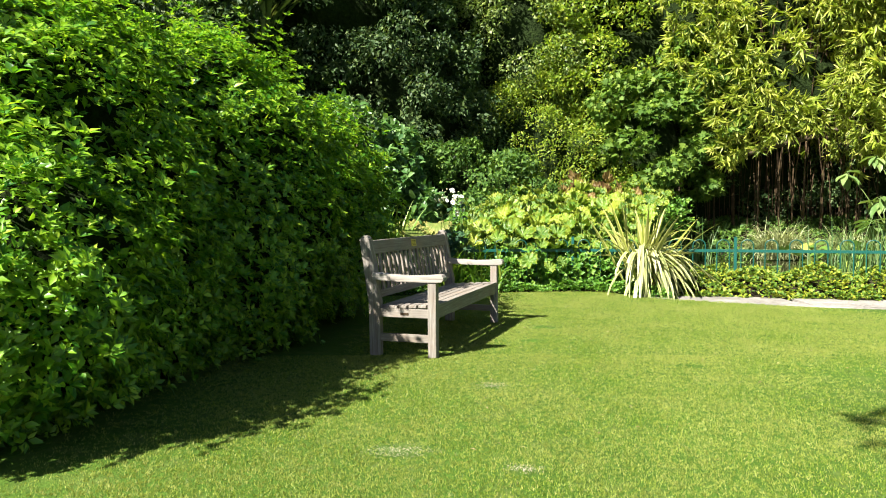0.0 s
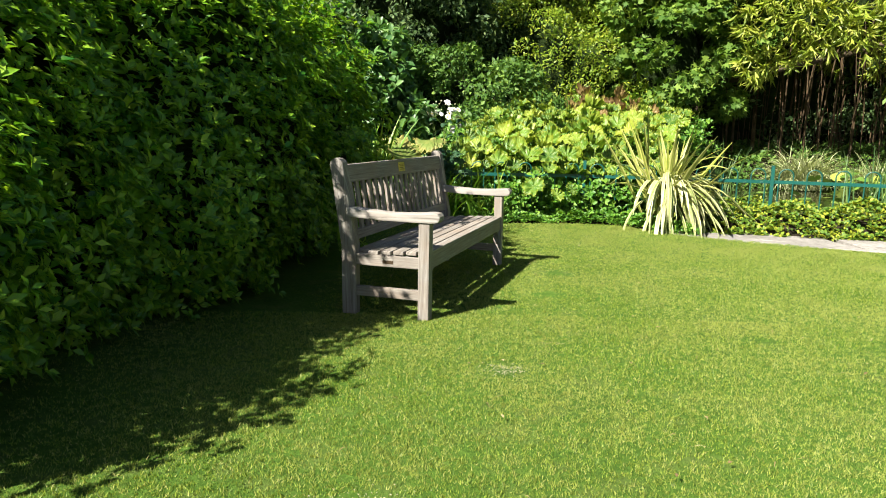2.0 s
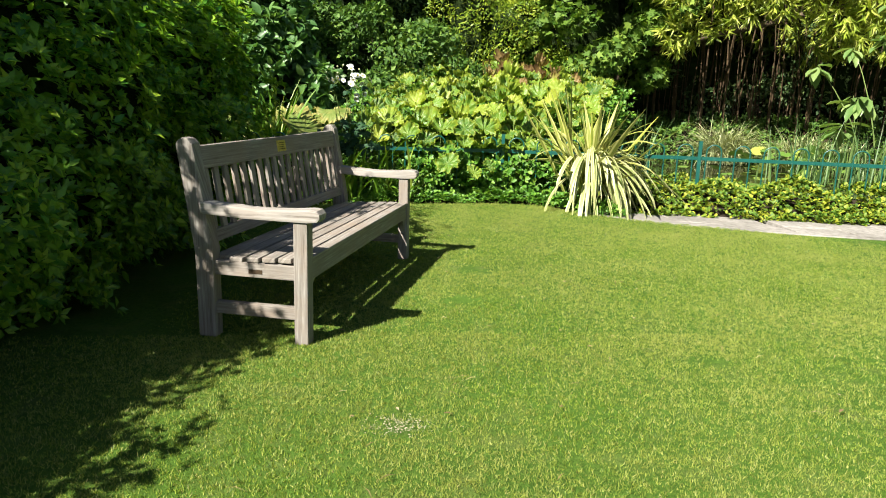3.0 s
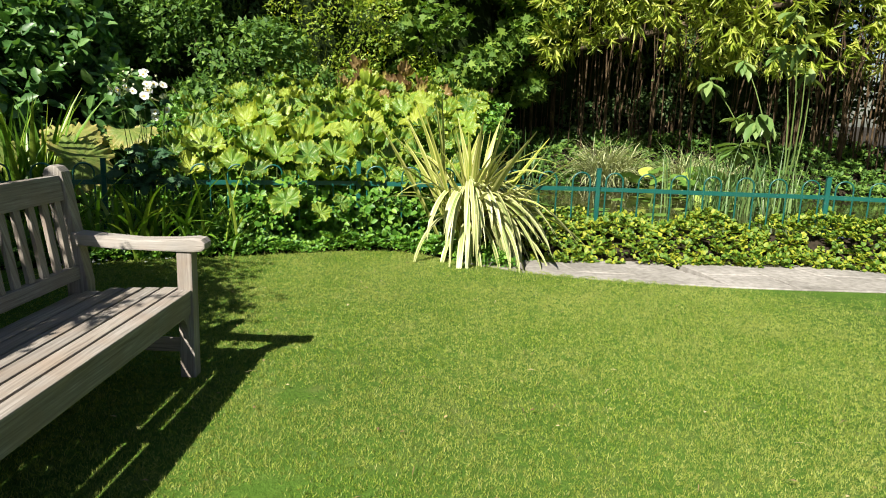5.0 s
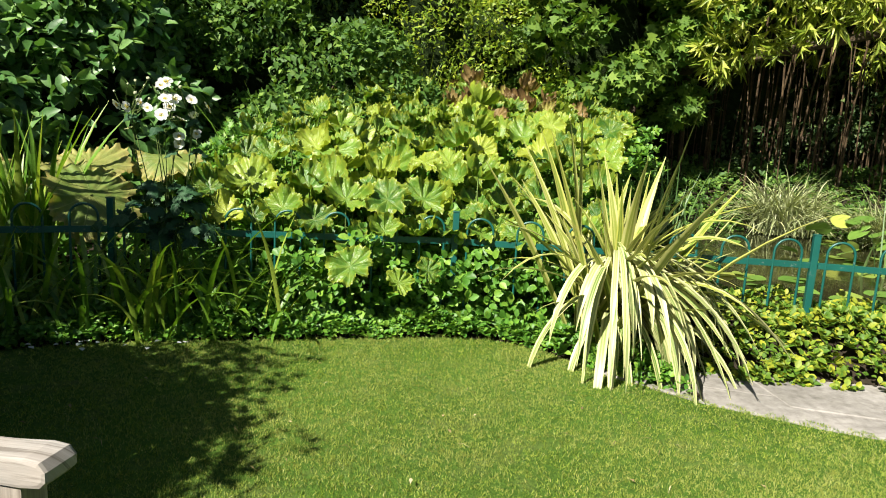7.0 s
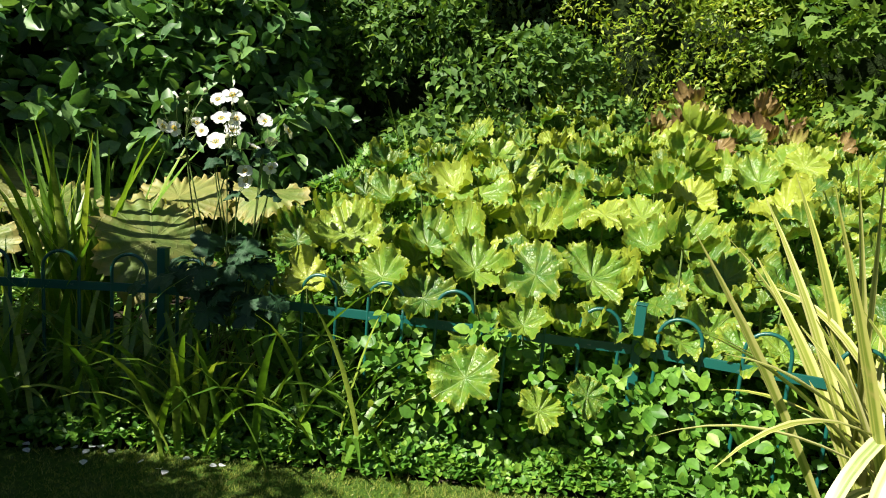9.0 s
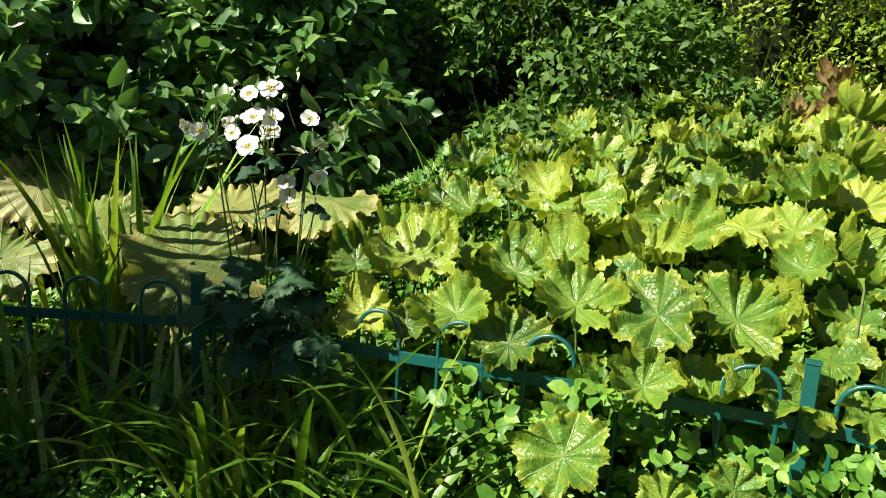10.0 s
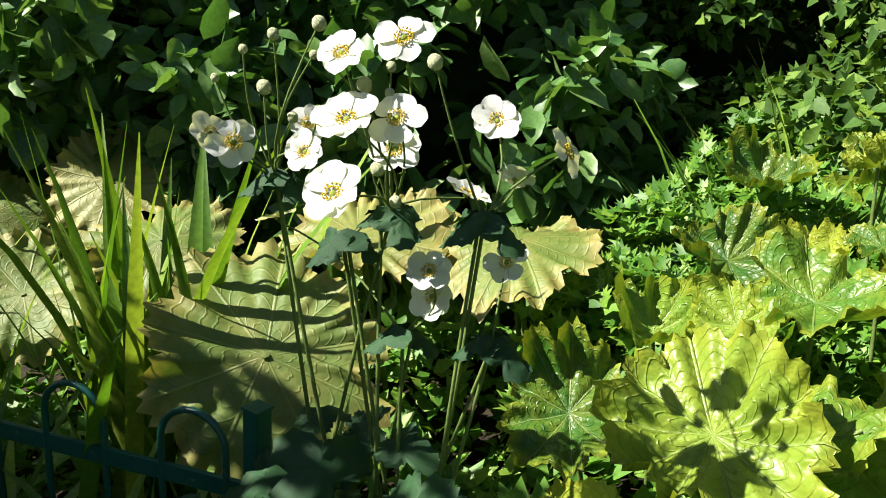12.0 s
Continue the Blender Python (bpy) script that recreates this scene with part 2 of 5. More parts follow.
REED = leaf_material("reed_blade", [(0, (0.05, 0.11, 0.035)), (0.6, (0.09, 0.17, 0.05)), (1, (0.17, 0.25, 0.08))], 0.45, 0.25)
IRIS = leaf_material("iris_blade", [(0, (0.06, 0.15, 0.014)), (0.6, (0.12, 0.24, 0.02)), (1, (0.26, 0.34, 0.05))], 0.42, 0.35)
DARK_STRAP = leaf_material("dark_strap_leaf", [(0, (0.04, 0.075, 0.022)), (1, (0.14, 0.18, 0.06))], 0.36, 0.15, 0.6)
PAD = leaf_material("lily_pad", [(0, (0.08, 0.17, 0.03)), (0.6, (0.14, 0.24, 0.045)), (1, (0.3, 0.34, 0.07))], 0.3, 0.1)
ANEMONE_LEAF = leaf_material("blue_green_anemone_leaf", [(0, (0.01, 0.042, 0.018)), (1, (0.026, 0.078, 0.03))], 0.6, 0.15, 0.3, island=False, bump=0.3)
STEM = plain_noise("green_stem", [(0.3, (0.07, 0.12, 0.03)), (0.7, (0.14, 0.19, 0.055))], 30, 0.6)
UMBRELLA_LEAF = radial_leaf_material("umbrella_leaf", [(0, (0.03, 0.098, 0.011)), (0.4, (0.068, 0.168, 0.017)), (0.8, (0.13, 0.235, 0.024)), (1, (0.28, 0.34, 0.04))], (0.36, 0.44, 0.18), (0.29, 0.32, 0.03), 9, 0.54, 0.27)
FADED_LEAF = radial_leaf_material("yellowing_leaf", [(0, (0.1, 0.165, 0.028)), (0.6, (0.15, 0.195, 0.04)), (1, (0.28, 0.26, 0.08))], (0.34, 0.38, 0.14), (0.36, 0.29, 0.09), 9, 0.7, 0.25, 0.35)
BROWN_LEAF = radial_leaf_material("withered_brown_leaf", [(0, (0.16, 0.1, 0.04)), (0.5, (0.26, 0.19, 0.07)), (1, (0.28, 0.28, 0.06))], (0.26, 0.24, 0.09), (0.13, 0.07, 0.035), 9)
FLAX = striped_leaf_material("variegated_flax_leaf", (0.46, 0.46, 0.2), (0.07, 0.15, 0.02), (0.42, 0.34, 0.16))
FLAX_YOUNG = striped_leaf_material("yellow_green_flax_leaf", (0.35, 0.36, 0.06), (0.11, 0.17, 0.018), (0.36, 0.3, 0.1))
PETAL = leaf_material("white_petal", [(0, (0.62, 0.65, 0.7)), (1, (0.72, 0.73, 0.76))], 0.55, 0.3, 0.3)
STAMEN = plain_noise("yellow_stamens", [(0.3, (0.55, 0.36, 0.02)), (0.7, (0.8, 0.6, 0.05))], 300, 0.8, 0.8, 0.002)
EYE_GREEN = plain_noise("green_flower_eye", [(0.3, (0.2, 0.26, 0.04)), (0.7, (0.36, 0.4, 0.08))], 200)
BUD = plain_noise("pale_bud", [(0.3, (0.34, 0.38, 0.22)), (0.7, (0.5, 0.52, 0.36))], 80)
LITTER = leaf_material("dry_leaf_litter", [(0, (0.14, 0.09, 0.04)), (0.6, (0.3, 0.22, 0.11)), (1, (0.5, 0.42, 0.26))], 0.8, 0.1)
BARE = plain_noise("worn_bare_patch", [(0.3, (0.3, 0.27, 0.17)), (0.7, (0.48, 0.44, 0.33))], 40)


# ---- mesh helpers ----
RNG = np.random.default_rng(7)


def mesh_from(name, verts, faces, material, uvs=None, smooth=False):
    """A mesh out of arrays: verts (n, 3), faces (m, 3 or 4) of one width."""
    me = bpy.data.meshes.new(name)
    verts, faces = np.asarray(verts, np.float32), np.asarray(faces, np.int32)
    k = faces.shape[1]
    me.vertices.add(len(verts))
    me.vertices.foreach_set("co", verts.ravel())
    me.loops.add(faces.size)
    me.loops.foreach_set("vertex_index", faces.ravel())
    me.polygons.add(len(faces))
    me.polygons.foreach_set("loop_start", np.arange(0, faces.size, k, dtype=np.int32))
    if uvs is not None:
        me.uv_layers.new(name="UVMap").data.foreach_set("uv", np.asarray(uvs, np.float32)[faces.ravel()].ravel())
    me.update(calc_edges=True)
    if smooth:
        me.polygons.foreach_set("use_smooth", np.ones(len(faces), bool))
    me.materials.append(material)
    return me


def unit(a):
    return a / np.maximum(np.linalg.norm(a, axis=-1, keepdims=True), 1e-9)


def frames_from(along, face):
    """Axes for leaves whose length runs along and whose upper side looks to face."""
    y = unit(along)
    x = unit(np.cross(y, face))
    z = np.cross(x, y)
    return np.stack([x, y, z], -1)


def scattered(template, faces, places, turns, sizes, uv=None):
    """Copies of a template as one set of arrays."""
    template, faces = np.asarray(template, float), np.asarray(faces)
    sizes = np.asarray(sizes, float)
    if sizes.ndim == 1:
        sizes = np.repeat(sizes[:, None], 3, 1)
    local = template[None] * sizes[:, None, :]
    verts = np.einsum("mij,mnj->mni", turns, local) + places[:, None, :]
    count = len(template)
    out = faces[None] + (np.arange(len(places)) * count)[:, None, None]
    uvs = None if uv is None else np.tile(np.asarray(uv, float), (len(places), 1))
    return verts.reshape(-1, 3), out.reshape(-1, faces.shape[1]), uvs


LEAF_V = [(0, 0, 0), (-0.5, 0.42, 0.1), (0, 0.45, 0), (0.5, 0.42, 0.1), (0, 1, -0.12)]
LEAF_F = [(0, 2, 1), (0, 3, 2), (1, 2, 4), (2, 3, 4)]
CHIP_V = [(0, 0, 0), (-0.5, 0.5, 0.08), (0.5, 0.5, 0.08), (0, 1, -0.1)]
CHIP_F = [(0, 2, 1), (1, 2, 3)]
OVAL_V = [(0, 0, 0), (-0.36, 0.22, 0.07), (-0.48, 0.5, 0.1), (-0.32, 0.8, 0.05), (0, 1.0, -0.1), (0.32, 0.8, 0.05), (0.48, 0.5, 0.1), (0.36, 0.22, 0.07), (0, 0.5, 0)]
OVAL_F = [(8, 1, 0), (8, 2, 1), (8, 3, 2), (8, 4, 3), (8, 5, 4), (8, 6, 5), (8, 7, 6), (8, 0, 7)]
HAND_V = [(0, 0, 0), (-0.55, 0.15, 0.05), (-0.3, 0.4, 0), (-0.6, 0.75, 0.08), (-0.18, 0.62, 0), (0, 1.05, -0.1), (0.18, 0.62, 0), (0.6, 0.75, 0.08), (0.3, 0.4, 0), (0.55, 0.15, 0.05)]
HAND_F = [(0, 2, 1), (0, 4, 2), (2, 4, 3), (0, 6, 4), (4, 6, 5), (0, 8, 6), (8, 7, 6), (0, 9, 8)]


def part(name, mesh, parent, label="", place=None):
    ob = new(name, mesh)
    ob.parent = parent
    if place is not None:
        ob.matrix_basis = place
    if label:
        tagged(ob, label)
    return ob


def thing(name, label, category, place=None, group="", kind=""):
    ob = new(name)
    ob.empty_display_size = 0.1
    if place is not None:
        ob.matrix_basis = place
    return tagged(ob, label, category, group, kind)


def blob_shell(blobs, density, jitter=0.06, up_bias=0.0, keep=None):
    """Points and normals scattered over the outer skin of overlapping ellipsoids."""
    pts, nrm = [], []
    for i, (cx, cy, cz, rx, ry, rz) in enumerate(blobs):
        area = 4 * math.pi * ((((rx * ry) ** 1.6 + (rx * rz) ** 1.6 + (ry * rz) ** 1.6) / 3) ** (1 / 1.6))
        n = int(area * density)
        d = unit(RNG.normal(size=(n, 3)))
        r = np.array([rx, ry, rz])
        p = d * r
        m = unit(d / r)
        p = p * (1 + RNG.normal(size=(n, 1)) * jitter / r.mean()) + [cx, cy, cz]
        ok = np.ones(n, bool)
        for j, (ax, ay, az, bx, by, bz) in enumerate(blobs):
            if j != i:
                ok &= (((p - [ax, ay, az]) / [bx, by, bz]) ** 2).sum(1) > 0.86
        if keep is not None:
            ok &= keep(p)
        pts.append(p[ok]), nrm.append(m[ok])
    p, m = np.concatenate(pts), np.concatenate(nrm)
    m[:, 2] += up_bias
    return p, unit(m)


def clump_shell(blobs, density, clump=(0.25, 0.5), cover=1.6, keep=None):
    """Points and normals on small rounded leaf clumps that stand all over the ellipsoids."""
    pts, nrm = [], []
    for i, (cx, cy, cz, rx, ry, rz) in enumerate(blobs):
        r = np.array([rx, ry, rz])
        area = 4 * math.pi * (((rx * ry) ** 1.6 + (rx * rz) ** 1.6 + (ry * rz) ** 1.6) / 3) ** (1 / 1.6)
        n = int(cover * area / (math.pi * np.mean(clump) ** 2)) + 3
        d = unit(RNG.normal(size=(n, 3)))
        c = d * r * RNG.uniform(0.82, 1.06, (n, 1)) + [cx, cy, cz]
        ok = np.ones(n, bool)
        for j, (ax, ay, az, bx, by, bz) in enumerate(blobs):
            if j != i:
                ok &= (((c - [ax, ay, az]) / [bx, by, bz]) ** 2).sum(1) > 0.8
        c, out = c[ok], unit(d / r)[ok]
        size = RNG.uniform(*clump, len(c)) * min(1.0, min(rx, ry, rz) / 0.7)
        for q, o, s in zip(c, out, size):
            k = int(density * 2.6 * math.pi * s * s)
            e = unit(RNG.normal(size=(k, 3)) + o * 0.7)
            pts.append(q + e * [s, s, s * 0.72] * RNG.uniform(0.75, 1.1, (k, 1)))
            nrm.append(unit(e + o * 0.4))
    p, m = np.concatenate(pts), np.concatenate(nrm)
    if keep is not None:
        ok = keep(p)
        p, m = p[ok], m[ok]
    return p, m


def blob_core(name, blobs, shrink, material, floor=None):
    """A lumpy solid core for a crown, well under its leaves, coloured dark as inner shade."""
    bm = bmesh.new()
    for cx, cy, cz, rx, ry, rz in blobs:
        made = bmesh.ops.create_icosphere(bm, subdivisions=3, radius=1.0)
        for v in made["verts"]:
            lump = 1 + 0.22 * noise.noise(v.co * 2.2 + Vector((cx, cy, cz)))
            v.co = Vector((cx + v.co.x * max(rx - shrink, 0.1) * lump, cy + v.co.y * max(ry - shrink, 0.1) * lump, cz + v.co.z * max(rz - shrink, 0.1) * lump))
            if floor is not None and v.co.z < floor:
                v.co.z = floor
    me = bpy.data.meshes.new(name)
    bm.to_mesh(me)
    bm.free()
    me.materials.append(material)
    return me


def leaf_cloud(name, points, normals, material, size, template, faces, ratio=0.5, droop=0.0, spread=0.9, flat=0.5):
    """Single leaves at the points: they lean outwards from the crown and turn their faces up and out."""
    n = len(points)
    along = normals * 0.4 + RNG.normal(size=(n, 3)) * spread
    along[:, 2] -= droop
    face = normals * flat + np.array([0, 0, 1.0]) * flat + RNG.normal(size=(n, 3)) * 0.45
    s = size * RNG.uniform(0.65, 1.35, n)
    v, f, _ = scattered(template, faces, points, frames_from(along, face), np.stack([s * ratio, s, s], 1))
    return mesh_from(name, v, f, material)


def rosettes(name, points, normals, material, size, leaves=6, ratio=0.42, template=LEAF_V, faces=LEAF_F, tilt=(0.5, 1.15)):
    """Sprays of leaves that stand round a shoot tip."""
    n = len(points)
    axis = np.repeat(normals, leaves, 0)
    p = np.repeat(points, leaves, 0)
    side = unit(np.cross(axis, unit(RNG.normal(size=axis.shape))))
    a = RNG.uniform(tilt[0], tilt[1], len(p))[:, None]
    along = axis * np.cos(a) + side * np.sin(a)
    face = axis * np.sin(a) - side * np.cos(a) + RNG.normal(size=axis.shape) * 0.2
    s = np.repeat(size * RNG.uniform(0.7, 1.3, n), leaves) * RNG.uniform(0.75, 1.15, len(p))
    v, f, _ = scattered(template, faces, p + along * 0.008, frames_from(along, face), np.stack([s * ratio, s, s], 1))
    return mesh_from(name, v, f, material)


def blades(name, roots, headings, lengths, widths, rise, curl, material, steps=6, fold=0.25, twist=0.0, bend=1.6):
    """Strap leaves: each rises at its angle (radians from level), and bends over by curl as it runs out."""
    n = len(roots)
    t = np.linspace(0, 1, steps + 1)
    ang = rise[:, None] - curl[:, None] * t[None] ** bend
    step = lengths[:, None] / steps
    flat = np.cumsum(np.cos(ang) * step, 1) - np.cos(ang[:, :1]) * step
    high = np.cumsum(np.sin(ang) * step, 1) - np.sin(ang[:, :1]) * step
    head = np.stack([np.cos(headings), np.sin(headings), 0 * headings], 1)
    side0 = np.stack([-np.sin(headings), np.cos(headings), 0 * headings], 1)
    mid = roots[:, None] + head[:, None] * flat[..., None] + np.array([0, 0, 1.0]) * high[..., None]
    up = -head[:, None] * np.sin(ang)[..., None] + np.array([0, 0, 1.0]) * np.cos(ang)[..., None]
    tw = twist * RNG.normal(size=n)[:, None] * t[None]
    side = side0[:, None] * np.cos(tw)[..., None] + up * np.sin(tw)[..., None]
    w = widths[:, None] * np.minimum(1, 0.55 + 2.2 * t)[None] * np.minimum(1, (1.02 - t) * 2.6)[None] * 0.5
    left = mid - side * w[..., None] + up * (w * fold)[..., None]
    right = mid + side * w[..., None] + up * (w * fold)[..., None]
    verts = np.stack([left, mid, right], 2).reshape(-1, 3)
    k = (steps + 1) * 3
    quad = []
    for s in range(steps):
        for c in (0, 1):
            a = s * 3 + c
            quad.append((a, a + 1, a + 4, a + 3))
    faces = (np.array(quad)[None] + (np.arange(n) * k)[:, None, None]).reshape(-1, 4)
    uv = np.stack([np.tile([0, 0.5, 1.0], (n, steps + 1)).reshape(n, -1), np.repeat(np.tile(t, (n, 1)), 3, 1)], -1).reshape(-1, 2)
    return mesh_from(name, verts, faces, material, uv, smooth=True)


def tube(points, radii, sides=6):
    """Arrays of a round bar along points."""
    points = np.asarray(points, float)
    n = len(points)
    radii = np.broadcast_to(np.asarray(radii, float), (n,))
    d = unit(np.gradient(points, axis=0))
    ref = np.array([0.31, 0.17, 0.94]) if abs(d[0][2]) < 0.8 else np.array([0.9, 0.4, 0.1])
    x = unit(np.cross(d, ref))
    y = np.cross(d, x)
    a = np.linspace(0, 2 * math.pi, sides, endpoint=False)
    ring = points[:, None] + radii[:, None, None] * (x[:, None] * np.cos(a)[None, :, None] + y[:, None] * np.sin(a)[None, :, None])
    faces = [(i * sides + j, i * sides + (j + 1) % sides, (i + 1) * sides + (j + 1) % sides, (i + 1) * sides + j) for i in range(n - 1) for j in range(sides)]
    return ring.reshape(-1, 3), np.array(faces)


def tubes(name, lines, material, sides=5):
    vs, fs, base = [], [], 0
    for pts, rad in lines:
        v, f = tube(pts, rad, sides)
        vs.append(v), fs.append(f + base)
        base += len(v)
    return mesh_from(name, np.concatenate(vs), np.concatenate(fs), material, smooth=True)


def box(name, lo, hi, material, bevel=0.004, wobble=0.0):
    """A squared timber or slab with softened arrises; u runs along its longest side."""
    bm = bmesh.new()
    bmesh.ops.create_cube(bm, size=1.0)
    lo, hi = Vector(lo), Vector(hi)
    for v in bm.verts:
        v.co = Vector([lo[i] + (v.co[i] + 0.5) * (hi[i] - lo[i]) for i in range(3)])
    if bevel:
        bmesh.ops.bevel(bm, geom=bm.edges[:], offset=bevel, segments=2, affect="EDGES", profile=0.6)
    return finished(name, bm, material, wobble)


def finished(name, bm, material, wobble=0.0, smooth=False):
    if wobble:
        for v in bm.verts:
            v.co += noise.noise_vector(v.co * 9) * wobble
    size = [max(v.co[i] for v in bm.verts) - min(v.co[i] for v in bm.verts) for i in range(3)]
    order = sorted(range(3), key=lambda i: -size[i])
    uv = bm.loops.layers.uv.new("UVMap")
    for f in bm.faces:
        for l in f.loops:
            c = l.vert.co
            l[uv].uv = (c[order[0]] + 0.37 * c[order[2]], c[order[1]] + 0.7 * c[order[2]])
        f.smooth = smooth
    me = bpy.data.meshes.new(name)
    bm.to_mesh(me)
    bm.free()
    me.materials.append(material)
    return me


def profile(name, outline, lo, hi, material, bevel=0.006):
    """A board cut to an outline in its (y, z) plane, from x = lo to hi."""
    bm = bmesh.new()
    a = [bm.verts.new((lo, y, z)) for y, z in outline]
    b = [bm.verts.new((hi, y, z)) for y, z in outline]
    bm.faces.new(a[::-1]), bm.faces.new(b)
    for i in range(len(a)):
        j = (i + 1) % len(a)
        bm.faces.new((a[i], a[j], b[j], b[i]))
    bmesh.ops.recalc_face_normals(bm, faces=bm.faces[:])
    if bevel:
        sharp = [e for e in bm.edges if e.calc_face_angle(0) > 0.9]
        bmesh.ops.bevel(bm, geom=sharp, offset=bevel, segments=2, affect="EDGES", profile=0.6)
    return finished(name, bm, material)


# ---- ground, lawn, path, pond ----
FENCE = [(-6.0, 7.9), (-4.15, 8.95), (-2.25, 9.72), (-0.26, 10.32), (1.86, 10.32), (4.06, 9.91), (6.12, 9.3), (8.05, 8.45), (9.9, 7.5)]
LAWN_EDGE = [(-9, 7.5), (-2.5, 9.2), (-0.44, 9.86), (0.0, 10.0), (0.86, 10.07), (1.78, 10.18), (2.1, 10.15), (2.4, 9.95), (2.62, 9.6), (2.9, 9.32), (3.1, 9.13), (3.5, 8.88), (4.1, 8.6), (4.7, 8.4), (5.6, 8.17), (7.0, 7.6), (12, 5.0)]
PATH_BACK = [(2.6, 9.63), (2.9, 9.6), (3.2, 9.54), (4.15, 9.38), (5.0, 9.18), (5.7, 9.03), (8, 8.0), (12, 5.9)]


def along(line, x):
    return np.interp(x, [p[0] for p in line], [p[1] for p in line])


def ease(t):
    t = np.clip(t, 0, 1)
    return t * t * (3 - 2 * t)


def ground_height(x, y):
    d = y - along(FENCE, x)
    left = 0.12 * ease((d + 0.4) / 0.8) + 0.75 * ease((d - 0.3) / 4.5)
    bed = 0.26 * ease((y - along(PATH_BACK, x) - 0.02) / 0.35)
    pond = bed * (1 - ease((d - 0.15) / 0.35)) - 0.1 * ease((d - 0.15) / 0.4)
    right = pond + 0.9 * ease((d - 4.2) / 2.4)
    k = ease((x - 2.7) / 0.9)
    return -0.035 + np.where(d < -0.9, 0, left * (1 - k) + right * k)


def grid_sheet(name, xs, ys, height, material):
    gx, gy = np.meshgrid(xs, ys)
    v = np.stack([gx, gy, height(gx, gy)], -1).reshape(-1, 3)
    w = len(xs)
    i = (np.arange(len(ys) - 1)[:, None] * w + np.arange(w - 1)[None]).ravel()
    return mesh_from(name, v, np.stack([i, i + 1, i + 1 + w, i + w], 1), material, smooth=True)


far = np.array([40, 80, 200, 600, 2000.0])
gx = np.concatenate([-far[::-1] - 8, np.arange(-8, 14.01, 0.2), far + 14])
gy = np.concatenate([-far[::-1] - 6, np.arange(-6, 20.01, 0.2), far + 20])
tagged(new("ground", grid_sheet("ground", gx, gy, ground_height, EARTH)), "dark bare earth of the garden beds", "ground", kind="structure")

lx = np.concatenate([[-60, -30, -15], np.arange(-8, 12.01, 0.1), [16, 30, 60]])
rows = np.concatenate([[0, 0.5], np.linspace(0.8, 1, 88)])
lv = np.stack([np.tile(lx, (90, 1)), -60 + (along(LAWN_EDGE, lx) + 60)[None] * rows[:, None], np.zeros((90, len(lx)))], -1)
lv[..., 2] = 0.012 * np.sin(lv[..., 0] * 1.3 + 0.6) * np.cos(lv[..., 1] * 1.1) * (rows[:, None] < 0.996)
i = (np.arange(89)[:, None] * len(lx) + np.arange(len(lx) - 1)[None]).ravel()
lawn = tagged(new("lawn", mesh_from("lawn", lv.reshape(-1, 3), np.stack([i, i + 1, i + 1 + len(lx), i + len(lx)], 1), LAWN, smooth=True)), "sunlit short mown lawn with worn patches", "lawn", kind="structure")


def lawn_z(x, y):
    return 0.012 * np.sin(x * 1.3 + 0.6) * np.cos(y * 1.1)


WORN = [(0.0, 3.31, 0.2), (0.59, 3.1, 0.1), (0.3, 3.72, 0.1), (0.49, 4.57, 0.15), (1.08, 7.0, 0.25), (0.9, 6.2, 0.2), (2.0, 5.2, 0.15)]


def grass(name, count, x0, x1, y0, y1, size):
    x, y = RNG.uniform(x0, x1, count), RNG.uniform(y0, y1, count)
    ok = y < along(LAWN_EDGE, x) - 0.005 + 0.03 * np.sin(x * 40)
    border = np.minimum(np.minimum(x - x0, x1 - x), np.minimum(y - y0, y1 + 1 - y)) / 0.9
    ok &= RNG.uniform(0, 1, count) < border
    for cx, cy, r in WORN:
        near = np.hypot(x - cx, (y - cy) * 1.3) / r
        ok &= RNG.uniform(0, 1, count) > np.where(near < 1, 1.3 * (1 - near), 0)
    x, y = x[ok], y[ok]
    p = np.stack([x, y, lawn_z(x, y)], 1)
    k = 5
    p = np.repeat(p, k, 0) + RNG.normal(size=(len(p) * k, 3)) * [0.008, 0.008, 0.0]
    up = np.stack([RNG.normal(size=len(p)) * 0.55, RNG.normal(size=len(p)) * 0.55, np.ones(len(p))], 1)
    face = RNG.normal(size=(len(p), 3))
    s = size * RNG.uniform(0.5, 1.3, len(p))
    v, f, _ = scattered([(-0.5, 0, 0), (0.5, 0, 0), (0, 1, 0)], [(0, 1, 2)], p, frames_from(up, face), np.stack([np.full(len(p), 0.0031), s, s], 1))
    return tagged(new(name, mesh_from(name, v, f, GRASS_LEAF)), "fine green blades of mown lawn grass", "grass", kind="stuff")


grass("grass", 90000, -1.8, 3.0, 1.0, 5.6, 0.0145)
grass("grass", 115000, -0.8, 5.0, 5.0, 10.3, 0.0155)
grass("grass", 45000, 2.2, 7.5, 0.5, 8.8, 0.016)
grass("grass", 5000, -1.4, 3.2, 9.6, 10.3, 0.035)

# worn ground: pale crumbs and dead moss between the blades
cr = np.concatenate([np.stack([cx + RNG.normal(size=int(r * 2600)) * r * 0.45, cy + RNG.normal(size=int(r * 2600)) * r * 0.26, np.full(int(r * 2600), 0.012)], 1) for cx, cy, r in (WORN[0], WORN[1], WORN[3])])
cr[:, 2] += lawn_z(cr[:, 0], cr[:, 1])
head = np.stack([RNG.normal(size=len(cr)), RNG.normal(size=len(cr)), RNG.normal(size=len(cr)) * 0.2], 1)
s = RNG.uniform(0.002, 0.0065, len(cr))
v, f, _ = scattered(OVAL_V, OVAL_F, cr, frames_from(head, np.tile([0.1, 0, 1.0], (len(cr), 1))), s)
